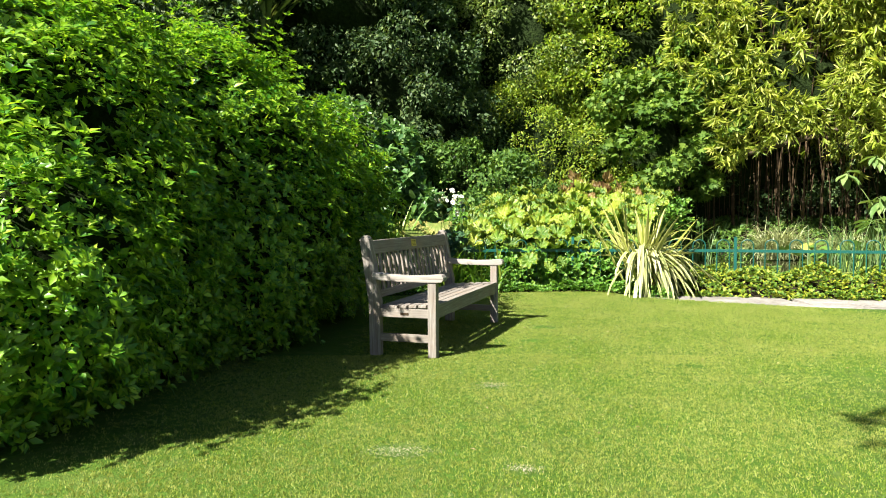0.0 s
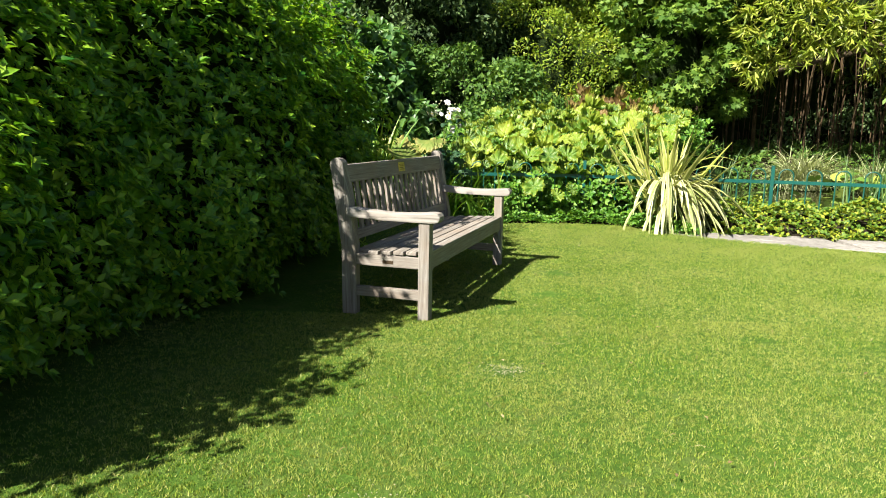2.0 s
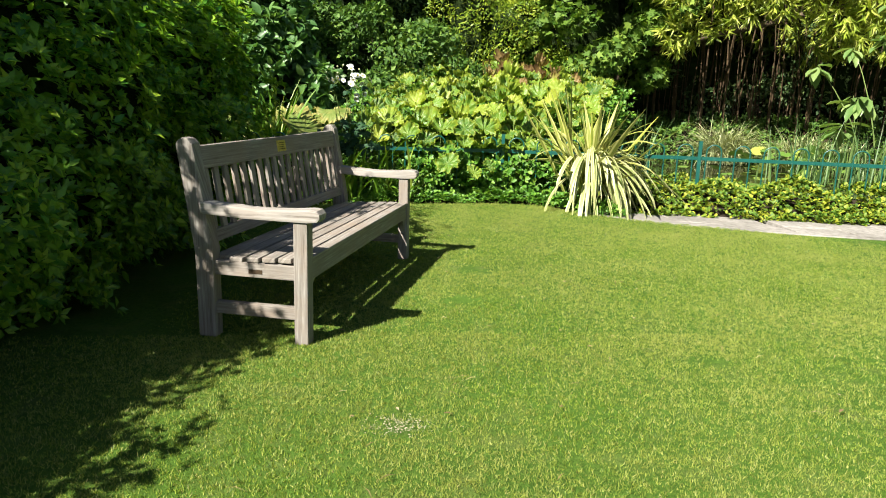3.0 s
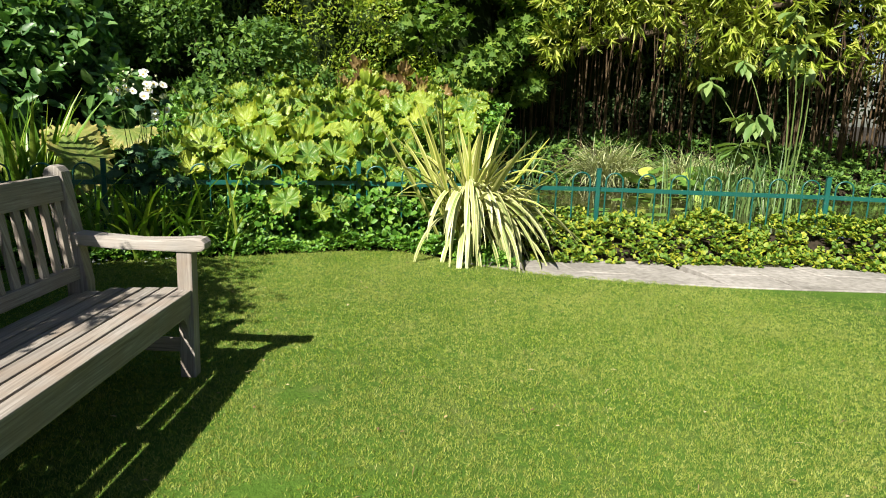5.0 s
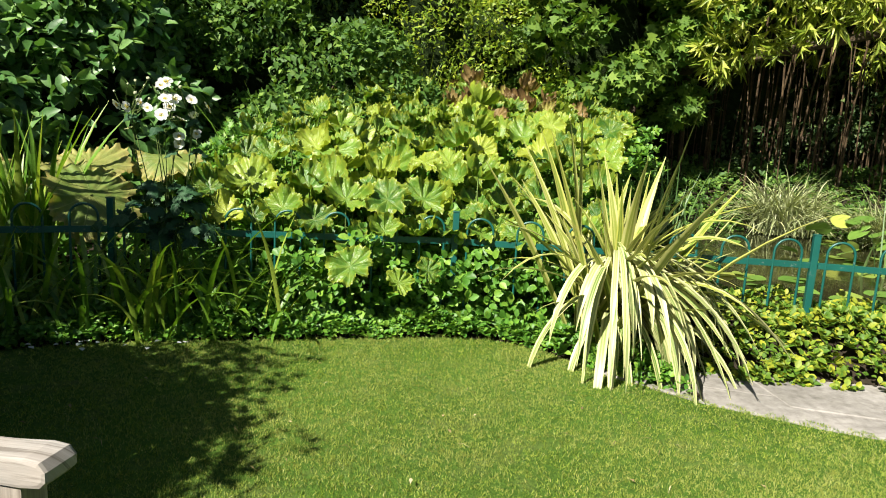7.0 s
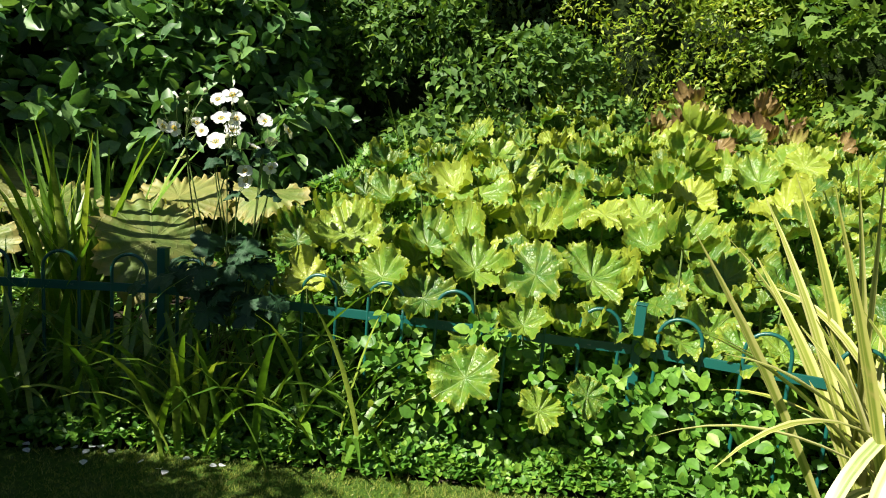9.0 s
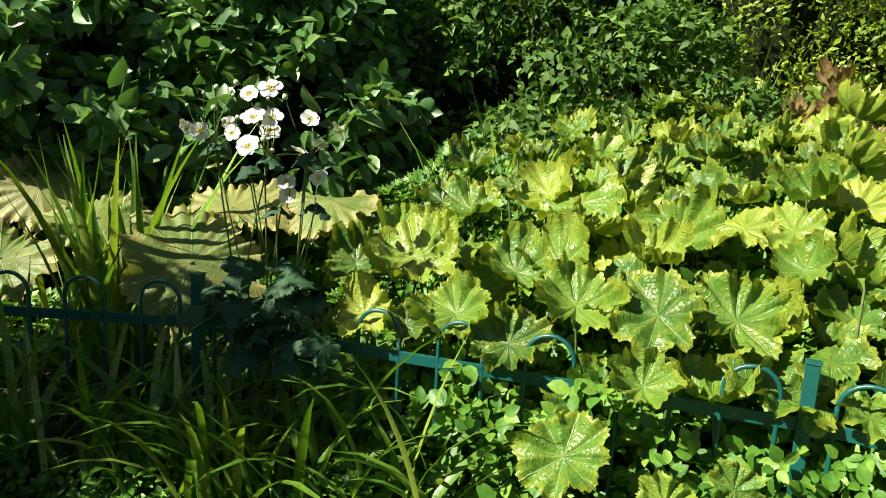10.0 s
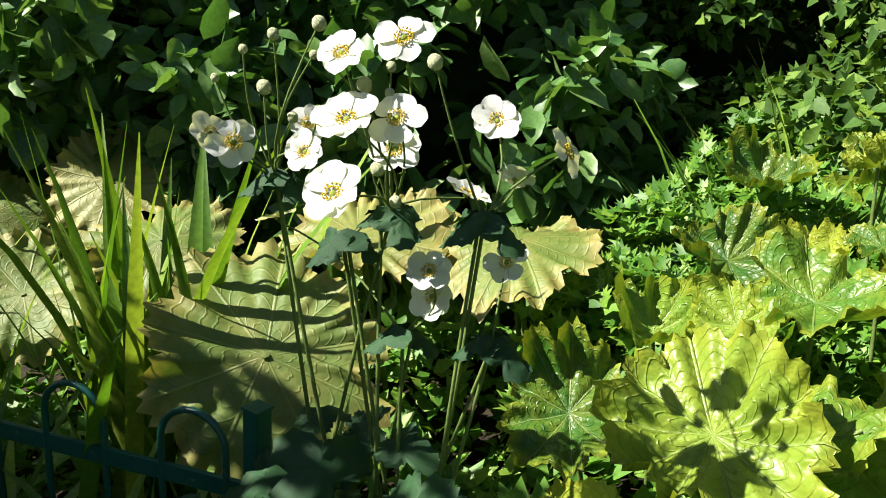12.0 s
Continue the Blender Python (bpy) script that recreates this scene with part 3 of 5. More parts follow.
tagged(new("dry_moss", mesh_from("dry_moss", v, f, BARE)), "pale dry crumbs on worn spots of lawn", "worn patch", kind="stuff")

# fallen straws and leaves on the lawn
n = 240
lp = np.stack([RNG.uniform(-0.3, 4.2, n), RNG.uniform(3.2, 9.6, n), np.full(n, 0.024)], 1)
lp = lp[lp[:, 1] < along(LAWN_EDGE, lp[:, 0]) - 0.1]
head = np.stack([RNG.normal(size=len(lp)), RNG.normal(size=len(lp)), np.zeros(len(lp))], 1)
s = RNG.uniform(0.02, 0.09, len(lp))
v, f, _ = scattered(CHIP_V, CHIP_F, lp, frames_from(head, np.tile([0.1, 0, 1.0], (len(lp), 1))), np.stack([np.where(s > 0.045, 0.004, 0.014), s, s], 1))
tagged(new("lawn_litter", mesh_from("lawn_litter", v, f, LITTER)), "dry straws and small leaves fallen on the lawn", "leaf litter", kind="stuff")

# pond
px = np.arange(2.9, 13.01, 0.2)
near = along(FENCE, px) + 0.12
farther = along(FENCE, px) + 5.6
pv = np.stack([np.stack([px, near + (farther - near) * t, np.full_like(px, 0.19)], 1) for t in np.linspace(0, 1, 24)])
i = (np.arange(23)[:, None] * len(px) + np.arange(len(px) - 1)[None]).ravel()
tagged(new("water", mesh_from("water", pv.reshape(-1, 3), np.stack([i, i + 1, i + 1 + len(px), i + len(px)], 1), WATER, smooth=True)), "dark still pond water behind the low fence", "pond", kind="structure")


# ---- bench ----
def garden_bench(place):
    b = thing("garden_bench", "weathered grey teak garden bench with slatted back and arms", "bench", place)
    L, D, half = 1.92, 0.49, 0.036
    # x runs along the bench, y towards its back
    for x in (0.0, L):
        part("front_leg", profile("front_leg", [(-0.035, 0), (0.035, 0), (0.035, 0.6), (-0.035, 0.6)], x - half, x + half, WOOD), b)
        part("rear_post", profile("rear_post", [(D - 0.045, 0), (D + 0.045, 0), (D + 0.05, 0.42), (D + 0.125, 0.93), (D + 0.115, 0.955), (D + 0.09, 0.968), (D + 0.06, 0.962), (D + 0.04, 0.94), (D - 0.045, 0.44)], x - half, x + half, WOOD), b)
        arm = [(-0.1, 0.62), (-0.085, 0.605), (-0.04, 0.6), (0.1, 0.6), (0.28, 0.602), (D + 0.01, 0.614), (D + 0.015, 0.672), (0.36, 0.66), (0.2, 0.65), (0.04, 0.656), (-0.05, 0.664), (-0.085, 0.66), (-0.1, 0.642)]
        part("armrest", profile("armrest", arm, x - 0.047, x + 0.047, PALE_WOOD, 0.009), b, "sun-bleached pale armrest")
        part("side_rail", box("side_rail", (x - 0.022, 0.03, 0.315), (x + 0.022, D - 0.04, 0.385), WOOD), b)
        part("side_stretcher", box("side_stretcher", (x - 0.02, 0.03, 0.12), (x + 0.02, D - 0.04, 0.18), WOOD), b)
    part("front_rail", box("front_rail", (half, -0.025, 0.31), (L - half, 0.012, 0.4), WOOD), b)
    part("rear_rail", box("rear_rail", (half, D - 0.02, 0.31), (L - half, D + 0.015, 0.39), WOOD), b)
    for x, s in ((half, 1), (L - half, -1)):
        bm = bmesh.new()
        rim = [(x, 0.31), (x + s * 0.1, 0.31)] + [(x + s * (0.1 - 0.085 * math.sin(a)), 0.2 + 0.11 * math.cos(a)) for a in np.linspace(0.2, 1.57, 6)] + [(x, 0.19)]
        f0 = [bm.verts.new((px_, -0.015, pz)) for px_, pz in rim]
        f1 = [bm.verts.new((px_, 0.01, pz)) for px_, pz in rim]
        bm.faces.new(f0), bm.faces.new(f1[::-1])
        for a in range(len(rim)):
            c = (a + 1) % len(rim)
            bm.faces.new((f0[a], f0[c], f1[c], f1[a]))
        bmesh.ops.recalc_face_normals(bm, faces=bm.faces[:])
        part("corner_bracket", finished("corner_bracket", bm, WOOD), b)
    part("centre_stretcher", box("centre_stretcher", (L / 2 - 0.025, 0.012, 0.315), (L / 2 + 0.025, D - 0.02, 0.385), WOOD), b)
    for k in range(6):
        y = -0.03 + k * 0.083
        part("seat_slat", box("seat_slat", (-0.02 if 0 < k < 5 else half, y, 0.4 - 0.004 * k), (L + 0.02 if 0 < k < 5 else L - half, y + 0.066, 0.424 - 0.004 * k), WOOD, 0.005), b)

    def lean(z):
        return D + 0.01 + (z - 0.44) * 0.15

    def sloped(name, x0, x1, z0, z1, thick, parent=b, label="", off=0.0, material=WOOD, bevel=0.005):
        o = [(lean(z0) - thick + off, z0), (lean(z0) + off, z0), (lean(z1) + off, z1), (lean(z1) - thick + off, z1)]
        return part(name, profile(name, o, x0, x1, material, bevel), parent, label)

    rail = sloped("top_rail", half, L - half, 0.815, 0.925, 0.034)
    sloped("bottom_rail", half, L - half, 0.46, 0.52, 0.034)
    count = 19
    for k in range(count):
        x = half + 0.045 + k * (L - 2 * half - 0.09) / (count - 1)
        sloped("back_slat", x - 0.022, x + 0.022, 0.519, 0.816, 0.018, off=-0.008, bevel=0.003)
    plaque = sloped("plaque", L / 2 - 0.06, L / 2 + 0.06, 0.84, 0.905, 0.004, rail, "small tarnished brass plaque", -0.0335, BRASS, 0.001)
    for k in range(4):
        z = 0.892 - k * 0.012
        sloped("engraved_line", L / 2 - 0.045 + 0.006 * (k % 2), L / 2 + 0.045 - 0.008 * (k % 3), z - 0.003, z, 0.001, rail, "", -0.038, DARK_PRINT, 0)
    part("maker_label", box("maker_label", (-0.0245, 0.2, 0.335), (-0.022, 0.27, 0.355), CULM, 0.0005), b, "small metal maker's label")
    return b


BENCH_TURN = math.degrees(math.atan2(1.87, 0.552))
garden_bench(pose(0.058, 5.47, 0.004, 0, 0, BENCH_TURN))


# ---- fence ----
def fence_panel(a, b):
    a, b = Vector((*a, 0)), Vector((*b, 0))
    run = b - a
    length, turn = run.length, math.degrees(math.atan2(run.y, run.x))
    base = 0.02
    p = thing("bow_top_fence", "low green painted iron fence with bow tops", "fence", pose(a.x, a.y, base, 0, 0, turn), "fence panels")
    part("post", box("post", (-0.02, -0.02, -0.12), (0.02, 0.02, 0.77), IRON, 0.003), p)
    part("post_cap", box("post_cap", (-0.023, -0.023, 0.77), (0.023, 0.023, 0.776), IRON, 0.002), p)
    part("top_rail", box("top_rail", (0.02, -0.006, 0.56), (length - 0.02, 0.006, 0.6), IRON, 0.002), p)
    part("bottom_rail", box("bottom_rail", (0.02, -0.006, 0.02), (length - 0.02, 0.006, 0.05), IRON, 0.002), p)
    hoops = 7
    pitch = length / hoops
    r = pitch * 0.26
    pts = [(-r, 0, 0.02), (-r, 0, 0.4)] + [(-r * math.cos(t), 0, 0.735 - r + r * math.sin(t)) for t in np.linspace(0, math.pi, 13)] + [(r, 0, 0.4), (r, 0, 0.02)]
    hoop = tubes("hoop", [(pts, 0.0078)], IRON, 8)
    for k in range(hoops):
        part("hoop", hoop, p, "", pose((k + 0.5) * pitch, 0, 0))
    return p


for a, b in zip(FENCE[:-1], FENCE[1:]):
    fence_panel(a, b)


# ---- hedge ----
HEDGE = [(-2.6, 3.7, 0.78, 1.22, 1.12, 0.98), (-3.32, 4.9, 1.0, 1.9, 2.1, 1.95), (-2.26, 6.35, 1.1, 1.45, 1.6, 1.68), (-1.86, 7.6, 1.1, 1.3, 1.15, 1.3)]
hedge = thing("hedge", "tall rounded evergreen hedge with glossy bright green leaf sprays", "hedge")
# solid filler; its dark colour paints the shade between the sprays
part("shaded_inside", blob_core("shaded_inside", HEDGE, 0.2, INNER, 0.0), hedge, "solid core coloured near-black for the hedge's inner shade")
vis = lambda p: p[:, 2] > 0.05
hp, hn = blob_shell(HEDGE, 560, 0.09, 0.9, vis)
lump = np.array([0.8 * noise.noise(Vector(p) * 1.6) + noise.noise(Vector(p) * 3.3) for p in hp])
hp = hp + hn * (lump * 0.36 - 0.06)[:, None]
part("leaf_sprays", rosettes("leaf_sprays", hp, hn, HEDGE_LEAF, 0.058, 7, 0.46, LEAF_V, LEAF_F, (0.75, 1.3)), hedge)
hp, hn = blob_shell(HEDGE, 260, 0.05, 0.1, vis)
part("inner_leaves", leaf_cloud("inner_leaves", hp - hn * 0.11, hn, HEDGE_LEAF, 0.075, LEAF_V, LEAF_F, 0.45), hedge)


# ---- trees and shrubs behind ----
def branches(base, blobs, radius):
    lines = []
    for cx, cy, cz, rx, ry, rz in blobs:
        t = np.linspace(0, 1, 6)[:, None]
        bend = np.sin(t * 3.1) * np.array([[RNG.normal() * 0.15, RNG.normal() * 0.15, 0]])
        lines.append((np.array(base) * (1 - t) + np.array([cx, cy, cz + rz * 0.3]) * t + bend, np.linspace(radius, radius * 0.25, 6)))
    return lines


def tree(name, label, base, blobs, material, size, density, template=CHIP_V, faces=CHIP_F, ratio=0.5, droop=0.0, depth=0.22, radius=0.09, core=0.5, kind="", category="tree", clump=(0.22, 0.48), cover=1.5):
    x, y = base
    z = float(ground_height(np.array(x), np.array(y)))
    t = thing(name, label, category, None, "", kind)
    part("trunk", tubes("trunk", branches((x, y, z - 0.05), blobs, radius), BARK, 7), t)
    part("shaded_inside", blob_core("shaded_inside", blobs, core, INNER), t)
    keep = lambda p: p[:, 2] > z
    p, m = clump_shell(blobs, density * 0.62, clump, cover, keep)
    m[:, 2] += 0.25
    part("crown", leaf_cloud("crown", p, unit(m), material, size, template, faces, ratio, droop), t)
    return t


tree("evergreen_tree", "dark evergreen tree hung with climbing foliage", (-2.4, 14.6), [(-2.8, 15.2, 2.4, 1.9, 1.4, 2.2), (-1.2, 15.0, 3.4, 1.7, 1.4, 2.6), (-2.6, 15.2, 5.6, 2.3, 1.7, 2.0), (0.2, 15.8, 2.2, 1.3, 1.0, 1.6)], DARK_TREE, 0.1, 300, LEAF_V, LEAF_F, 0.5, 0.5)
tree("olive_tree", "grey-green leafy tree among the evergreens", (1.6, 16.6), [(1.6, 16.6, 4.9, 1.5, 1.3, 2.2), (0.6, 16.9, 6.4, 1.6, 1.3, 1.6)], OLIVE_TREE, 0.09, 320, CHIP_V, CHIP_F, 0.45, 0.2)
tree("lime_shrub", "bright green feathery shrub behind the umbrella plants", (2.0, 15.6), [(1.7, 15.6, 2.4, 1.3, 0.9, 1.6), (2.9, 15.8, 2.2, 1.1, 0.9, 1.3)], LIME_TREE, 0.07, 480, CHIP_V, CHIP_F, 0.4, -0.2, category="shrub")
tree("lime_tree", "yellow-green sunlit tree with small leaves", (4.2, 16.8), [(3.6, 16.4, 4.2, 1.7, 1.2, 1.7), (5.0, 16.6, 5.2, 1.6, 1.2, 1.8), (3.2, 16.6, 6.2, 1.6, 1.2, 1.4)], LIME_TREE, 0.1, 330, CHIP_V, CHIP_F, 0.45, 0.1)
tree("maple_shrub", "hanging lobed green leaves of a large shrub", (4.4, 15.6), [(4.2, 15.3, 2.6, 1.1, 0.8, 1.5), (5.0, 15.2, 2.2, 0.55, 0.55, 0.9), (5.6, 15.6, 3.8, 1.0, 0.8, 1.2)], IVY, 0.12, 190, HAND_V, HAND_F, 0.9, 0.6, category="shrub")
tree("evergreen_tree", "dark evergreen tree standing behind the hedge", (-5.6, 12.2), [(-5.4, 12.0, 2.6, 2.0, 1.6, 2.4), (-6.0, 13.8, 4.8, 2.0, 1.6, 2.2), (-7.4, 10.0, 3.4, 2.0, 2.0, 3.0)], DARK_TREE, 0.11, 230, LEAF_V, LEAF_F, 0.5, 0.4)
tree("woodland_belt", "dense dark trees closing the garden", (0, 19.5), [(-9, 15.5, 4.0, 3.0, 2.2, 4.5), (-4.5, 18.2, 4.5, 3.2, 1.8, 5.0), (0.5, 19.0, 4.5, 3.2, 1.8, 5.0), (5.5, 18.8, 4.5, 3.2, 1.8, 5.0), (10.5, 17.0, 4.5, 3.2, 2.0, 5.0), (14.5, 13.0, 4.0, 2.5, 3.0, 4.5), (15.0, 8.0, 3.5, 2.5, 3.0, 4.0)], DARK_TREE, 0.2, 60, LEAF_V, LEAF_F, 0.5, 0.3, kind="stuff", category="trees")
tree("overhanging_tree", "leafy tree whose branch shades a spot of lawn", (0.5, -4.0), [(-1.42, -0.32, 5.3, 0.55, 0.35, 0.3), (-2.8, -2.8, 6.0, 1.0, 0.9, 0.9)], OLIVE_TREE, 0.09, 300, core=0.3, clump=(0.12, 0.25), depth=0.2)
# unseen shrub, added to shade the fence and the low leaves beside it
tree("shade_caster_shrub", "unseen leafy shrub head added behind the hedge to cast shade", (-1.55, 8.85), [(-1.15, 8.92, 2.2, 0.28, 0.28, 0.3), (-1.52, 9.0, 2.2, 0.35, 0.34, 0.35), (-2.0, 8.88, 2.2, 0.4, 0.32, 0.4), (-2.45, 8.85, 2.2, 0.4, 0.35, 0.4), (-1.6, 9.12, 1.75, 0.4, 0.25, 0.32), (-2.1, 9.08, 1.7, 0.45, 0.3, 0.35)], DARK_TREE, 0.1, 600, LEAF_V, LEAF_F, 0.5, 0.2, 0.08, 0.03, 0.15, category="shrub", clump=(0.12, 0.2))
tree("laurel_shrub", "broad-leaved green shrub beside the white flowers", (-1.8, 12.6), [(-2.1, 12.9, 1.9, 1.35, 1.1, 1.2), (-1.2, 12.35, 1.2, 0.8, 0.75, 0.9), (-2.4, 11.8, 1.3, 0.9, 0.8, 0.95), (-3.6, 11.4, 1.7, 1.2, 1.0, 1.2)], SHRUB_LEAF, 0.155, 250, OVAL_V, OVAL_F, 0.55, 0.45, 0.14, 0.05, 0.4, category="shrub", clump=(0.15, 0.32))
tree("climbing_shrub", "tangled dark climbing shrub behind the flowers", (0.2, 13.6), [(-0.2, 13.8, 1.4, 0.9, 0.6, 1.0), (0.9, 14.4, 1.5, 0.9, 0.6, 0.9), (0.5, 13.2, 1.0, 0.7, 0.5, 0.6), (1.1, 13.9, 1.4, 0.8, 0.6, 0.8), (0.3, 13.6, 1.9, 0.7, 0.5, 0.6)], CLIMBER_LEAF, 0.085, 420, LEAF_V, LEAF_F, 0.6, 0.3, 0.2, 0.03, 0.5, category="shrub")


# ---- bamboo ----
BAMBOO = [(7.1, 14.5, 3.5, 1.9, 1.2, 1.7), (9.5, 13.2, 3.5, 1.9, 1.3, 1.7), (6.6, 15.2, 5.3, 1.7, 1.1, 1.7), (9.0, 14.2, 5.6, 2.2, 1.3, 1.7), (11.6, 11.8, 3.6, 1.6, 1.4, 1.8)]
bamboo = thing("bamboo_clump", "tall bamboo clump with arching yellow-green leaves over bare culms", "bamboo")
n = 190
t = RNG.uniform(0, 1, n)
bx = 5.4 + 6.6 * t + RNG.normal(size=n) * 0.15
by = 15.7 - 2.9 * t ** 1.2 + RNG.uniform(-0.4, 0.9, n)
bz = ground_height(bx, by)
for k in range(70):
    h = RNG.uniform(3.2, 5.5)
    u = np.linspace(0, 1, 7)[:, None]
    lean = RNG.normal(size=2) * 0.35
    pts = np.array([bx[k], by[k], bz[k] - 0.05]) + u * np.array([0, 0, h]) + u ** 2 * np.array([lean[0], lean[1] - 0.25, 0])
    part("culm", tubes("culm", [(pts, np.linspace(0.018, 0.008, 7))], CULM, 6), bamboo)
lines = []
for k in range(70, n):
    h = RNG.uniform(2.5, 5)
    u = np.linspace(0, 1, 5)[:, None]
    lean = RNG.normal(size=2) * 0.5
    lines.append((np.array([bx[k], by[k], bz[k] - 0.05]) + u * np.array([0, 0, h]) + u ** 2 * np.array([lean[0], lean[1], 0]), np.linspace(0.012, 0.005, 5)))
tagged(part("dry_thicket", tubes("dry_thicket", lines, CULM, 4), bamboo), kind="stuff")
# added filler, coloured dark for the shade within the bamboo
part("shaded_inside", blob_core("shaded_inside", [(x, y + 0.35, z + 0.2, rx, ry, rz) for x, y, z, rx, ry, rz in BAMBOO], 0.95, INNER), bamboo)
p, m = clump_shell(BAMBOO, 17, (0.3, 0.6), 1.5, lambda q: q[:, 2] > 2.3 + 0.4 * np.sin(q[:, 0] * 2.1))
axis = m * 0.55 + np.array([0, -0.1, -0.55]) + RNG.normal(size=m.shape) * 0.3
part("leaf_sprays", rosettes("leaf_sprays", p, unit(axis), BAMBOO_LEAF, 0.25, 7, 0.15, LEAF_V, LEAF_F, (0.15, 0.8)), bamboo)
# dark thicket behind the culms
tree("thicket", "dense shaded thicket behind the bamboo culms", (8.2, 15.8), [(7.0, 16.4, 2.2, 2.2, 0.8, 1.9), (10.0, 15.2, 2.2, 2.0, 0.9, 1.9)], DARK_TREE, 0.1, 120, core=0.25, category="shrub")


# ---- umbrella plants ----
def round_leaf(name, seed, material, cup, fold, lobes=9, deep=0.2, teeth=0.036, rings=7):
    """A round lobed leaf, pleated along its veins and toothed at the rim; u counts the veins, v runs from the stalk to the rim."""
    seg = lobes * 12
    r0 = np.random.default_rng(seed)
    th = np.arange(seg + 1) / seg * 2 * math.pi
    ph = r0.uniform(0, 6.28, 6)
    vein = lobes * th + 0.9 * np.sin(th + ph[4]) + 0.7 * np.sin(2 * th + ph[5])
    size = 1 + 0.09 * np.sin(2 * th + ph[1]) + 0.07 * np.sin(3 * th + ph[2])
    rim = size * (1 - deep + deep * np.abs(np.cos(vein / 2)) ** 0.7)
    gap = np.abs((th - math.pi / lobes + math.pi) % (2 * math.pi) - math.pi)
    rim *= 1 - 0.22 * np.exp(-((gap / 0.14) ** 2))
    jag = teeth * np.where(np.arange(seg + 1) % 2, 1, -1) * r0.uniform(0.4, 1.2, seg + 1)
    ridge = 2 * np.abs(np.sin(vein / 2)) - 1
    v, uv = [], []
    for k in range(rings + 1):
        q = (k / rings) ** 0.85
        edge = rim + (jag if k == rings else 0.0)
        edge[-1] = edge[0]
        z = cup * (q * rim) ** 1.6 - 0.06 * q + fold * q * ridge * (0.5 + 0.5 * q)
        z = z + 0.15 * q ** 2 * np.sin(2 * th + ph[2]) + 0.09 * q ** 2 * np.sin(3 * th + ph[3]) + 0.07 * q ** 4 * np.sin(2.5 * vein + ph[0])
        rough = [noise.noise(Vector((2.6 * q * math.cos(a), 2.6 * q * math.sin(a), seed * 3.7))) + 0.6 * noise.noise(Vector((7 * q * math.cos(a), 7 * q * math.sin(a), seed * 1.7))) for a in th]
        z = z + min(0.2, 1.6 * fold) * q * np.array(rough)
        z[-1] = z[0]
        pull = 1 - 0.28 * max(cup, 0) * q ** 2
        v.append(np.stack([q * edge * pull * np.cos(th), q * edge * pull * np.sin(th), z], 1))
        uv.append(np.stack([vein / (18 * math.pi), np.full(seg + 1, q)], 1))
    w = seg + 1
    i = (np.arange(rings)[:, None] * w + np.arange(seg)[None]).ravel()
    return mesh_from(name, np.concatenate(v), np.stack([i, i + 1, i + 1 + w, i + w], 1), material, np.concatenate(uv), smooth=True)


def facing(p, normal, spin, size):
    z = Vector(normal).normalized()
    x = Vector((math.cos(spin), math.sin(spin), 0))
    x = (x - z * x.dot(z)).normalized()
    y = z.cross(x)
    rot = Matrix((x, y, z)).transposed().to_4x4()
    return Matrix.Translation(p) @ rot @ Matrix.Diagonal((size, size, size, 1))


CUPS = [round_leaf("umbrella_leaf", k, UMBRELLA_LEAF, c, f, n, 0.2) for k, (c, f, n) in enumerate([(0.5, 0.13, 9), (0.65, 0.15, 8), (0.35, 0.14, 10), (0.8, 0.16, 9), (0.2, 0.13, 8), (0.55, 0.15, 10), (0.4, 0.15, 8), (0.05, 0.13, 9)])]
WITHERED = [round_leaf("withered_leaf", 20 + k, BROWN_LEAF, c, 0.12, deep=0.3) for k, c in enumerate((0.7, 1.0))]
FADED = [round_leaf("faded_leaf", 30 + k, FADED_LEAF, c, 0.032, 9, 0.2, 0.04, 10) for k, c in enumerate((-0.05, -0.15, 0.1))]


def mound_z(y):
    return np.interp(y, [10.1, 10.35, 10.6, 11.0, 11.5, 12.1, 12.7, 14.6], [0.52, 0.68, 0.82, 0.96, 1.16, 1.37, 1.47, 1.72])


umbrella = thing("umbrella_plant", "large mound of crinkled yellow-green umbrella plant leaves", "plant")
# the largest leaves near the fence end
SET_LEAVES = [(0.52, 10.6, 0.9, (-0.05, -0.55, 0.75), 0.205, 2), (0.26, 10.62, 0.84, (0.1, -0.6, 0.7), 0.16, 0), (0.38, 11.3, 1.03, (0.2, -0.5, 0.8), 0.16, 5), (0.36, 11.8, 1.18, (0.1, -0.45, 0.8), 0.15, 1), (0.32, 10.9, 0.94, (0.1, -0.4, 0.8), 0.12, 3), (0.42, 10.36, 0.72, (0.1, -0.6, 0.7), 0.14, 6), (0.75, 10.4, 0.76, (-0.1, -0.65, 0.7), 0.16, 0), (0.96, 10.34, 0.7, (0.0, -0.6, 0.7), 0.15, 2), (1.15, 10.5, 0.82, (0.1, -0.6, 0.75), 0.18, 5), (1.42, 10.44, 0.84, (-0.1, -0.6, 0.75), 0.17, 4), (0.9, 10.64, 0.88, (0.1, -0.5, 0.8), 0.17, 1), (1.66, 10.5, 0.84, (0.1, -0.6, 0.7), 0.18, 2)]
spots = [q[:2] for q in SET_LEAVES]
tries = 0
while len(spots) < 580 and tries < 160000:
    tries += 1
    y = 10.32 + 4.48 * RNG.uniform() ** 1.15
    lo, hi = 0.25 + 0.1 * (y - 10.3), 2.75 + 0.42 * (y - 10.3)
    x = RNG.uniform(lo, hi)
    gap = 0.155 + 0.022 * (y - 10.2)
    if all((x - a) ** 2 + (y - b) ** 2 > gap * gap for a, b, *_ in spots):
        spots.append((x, y))
stalks, near_leaves, rest = [], [], []
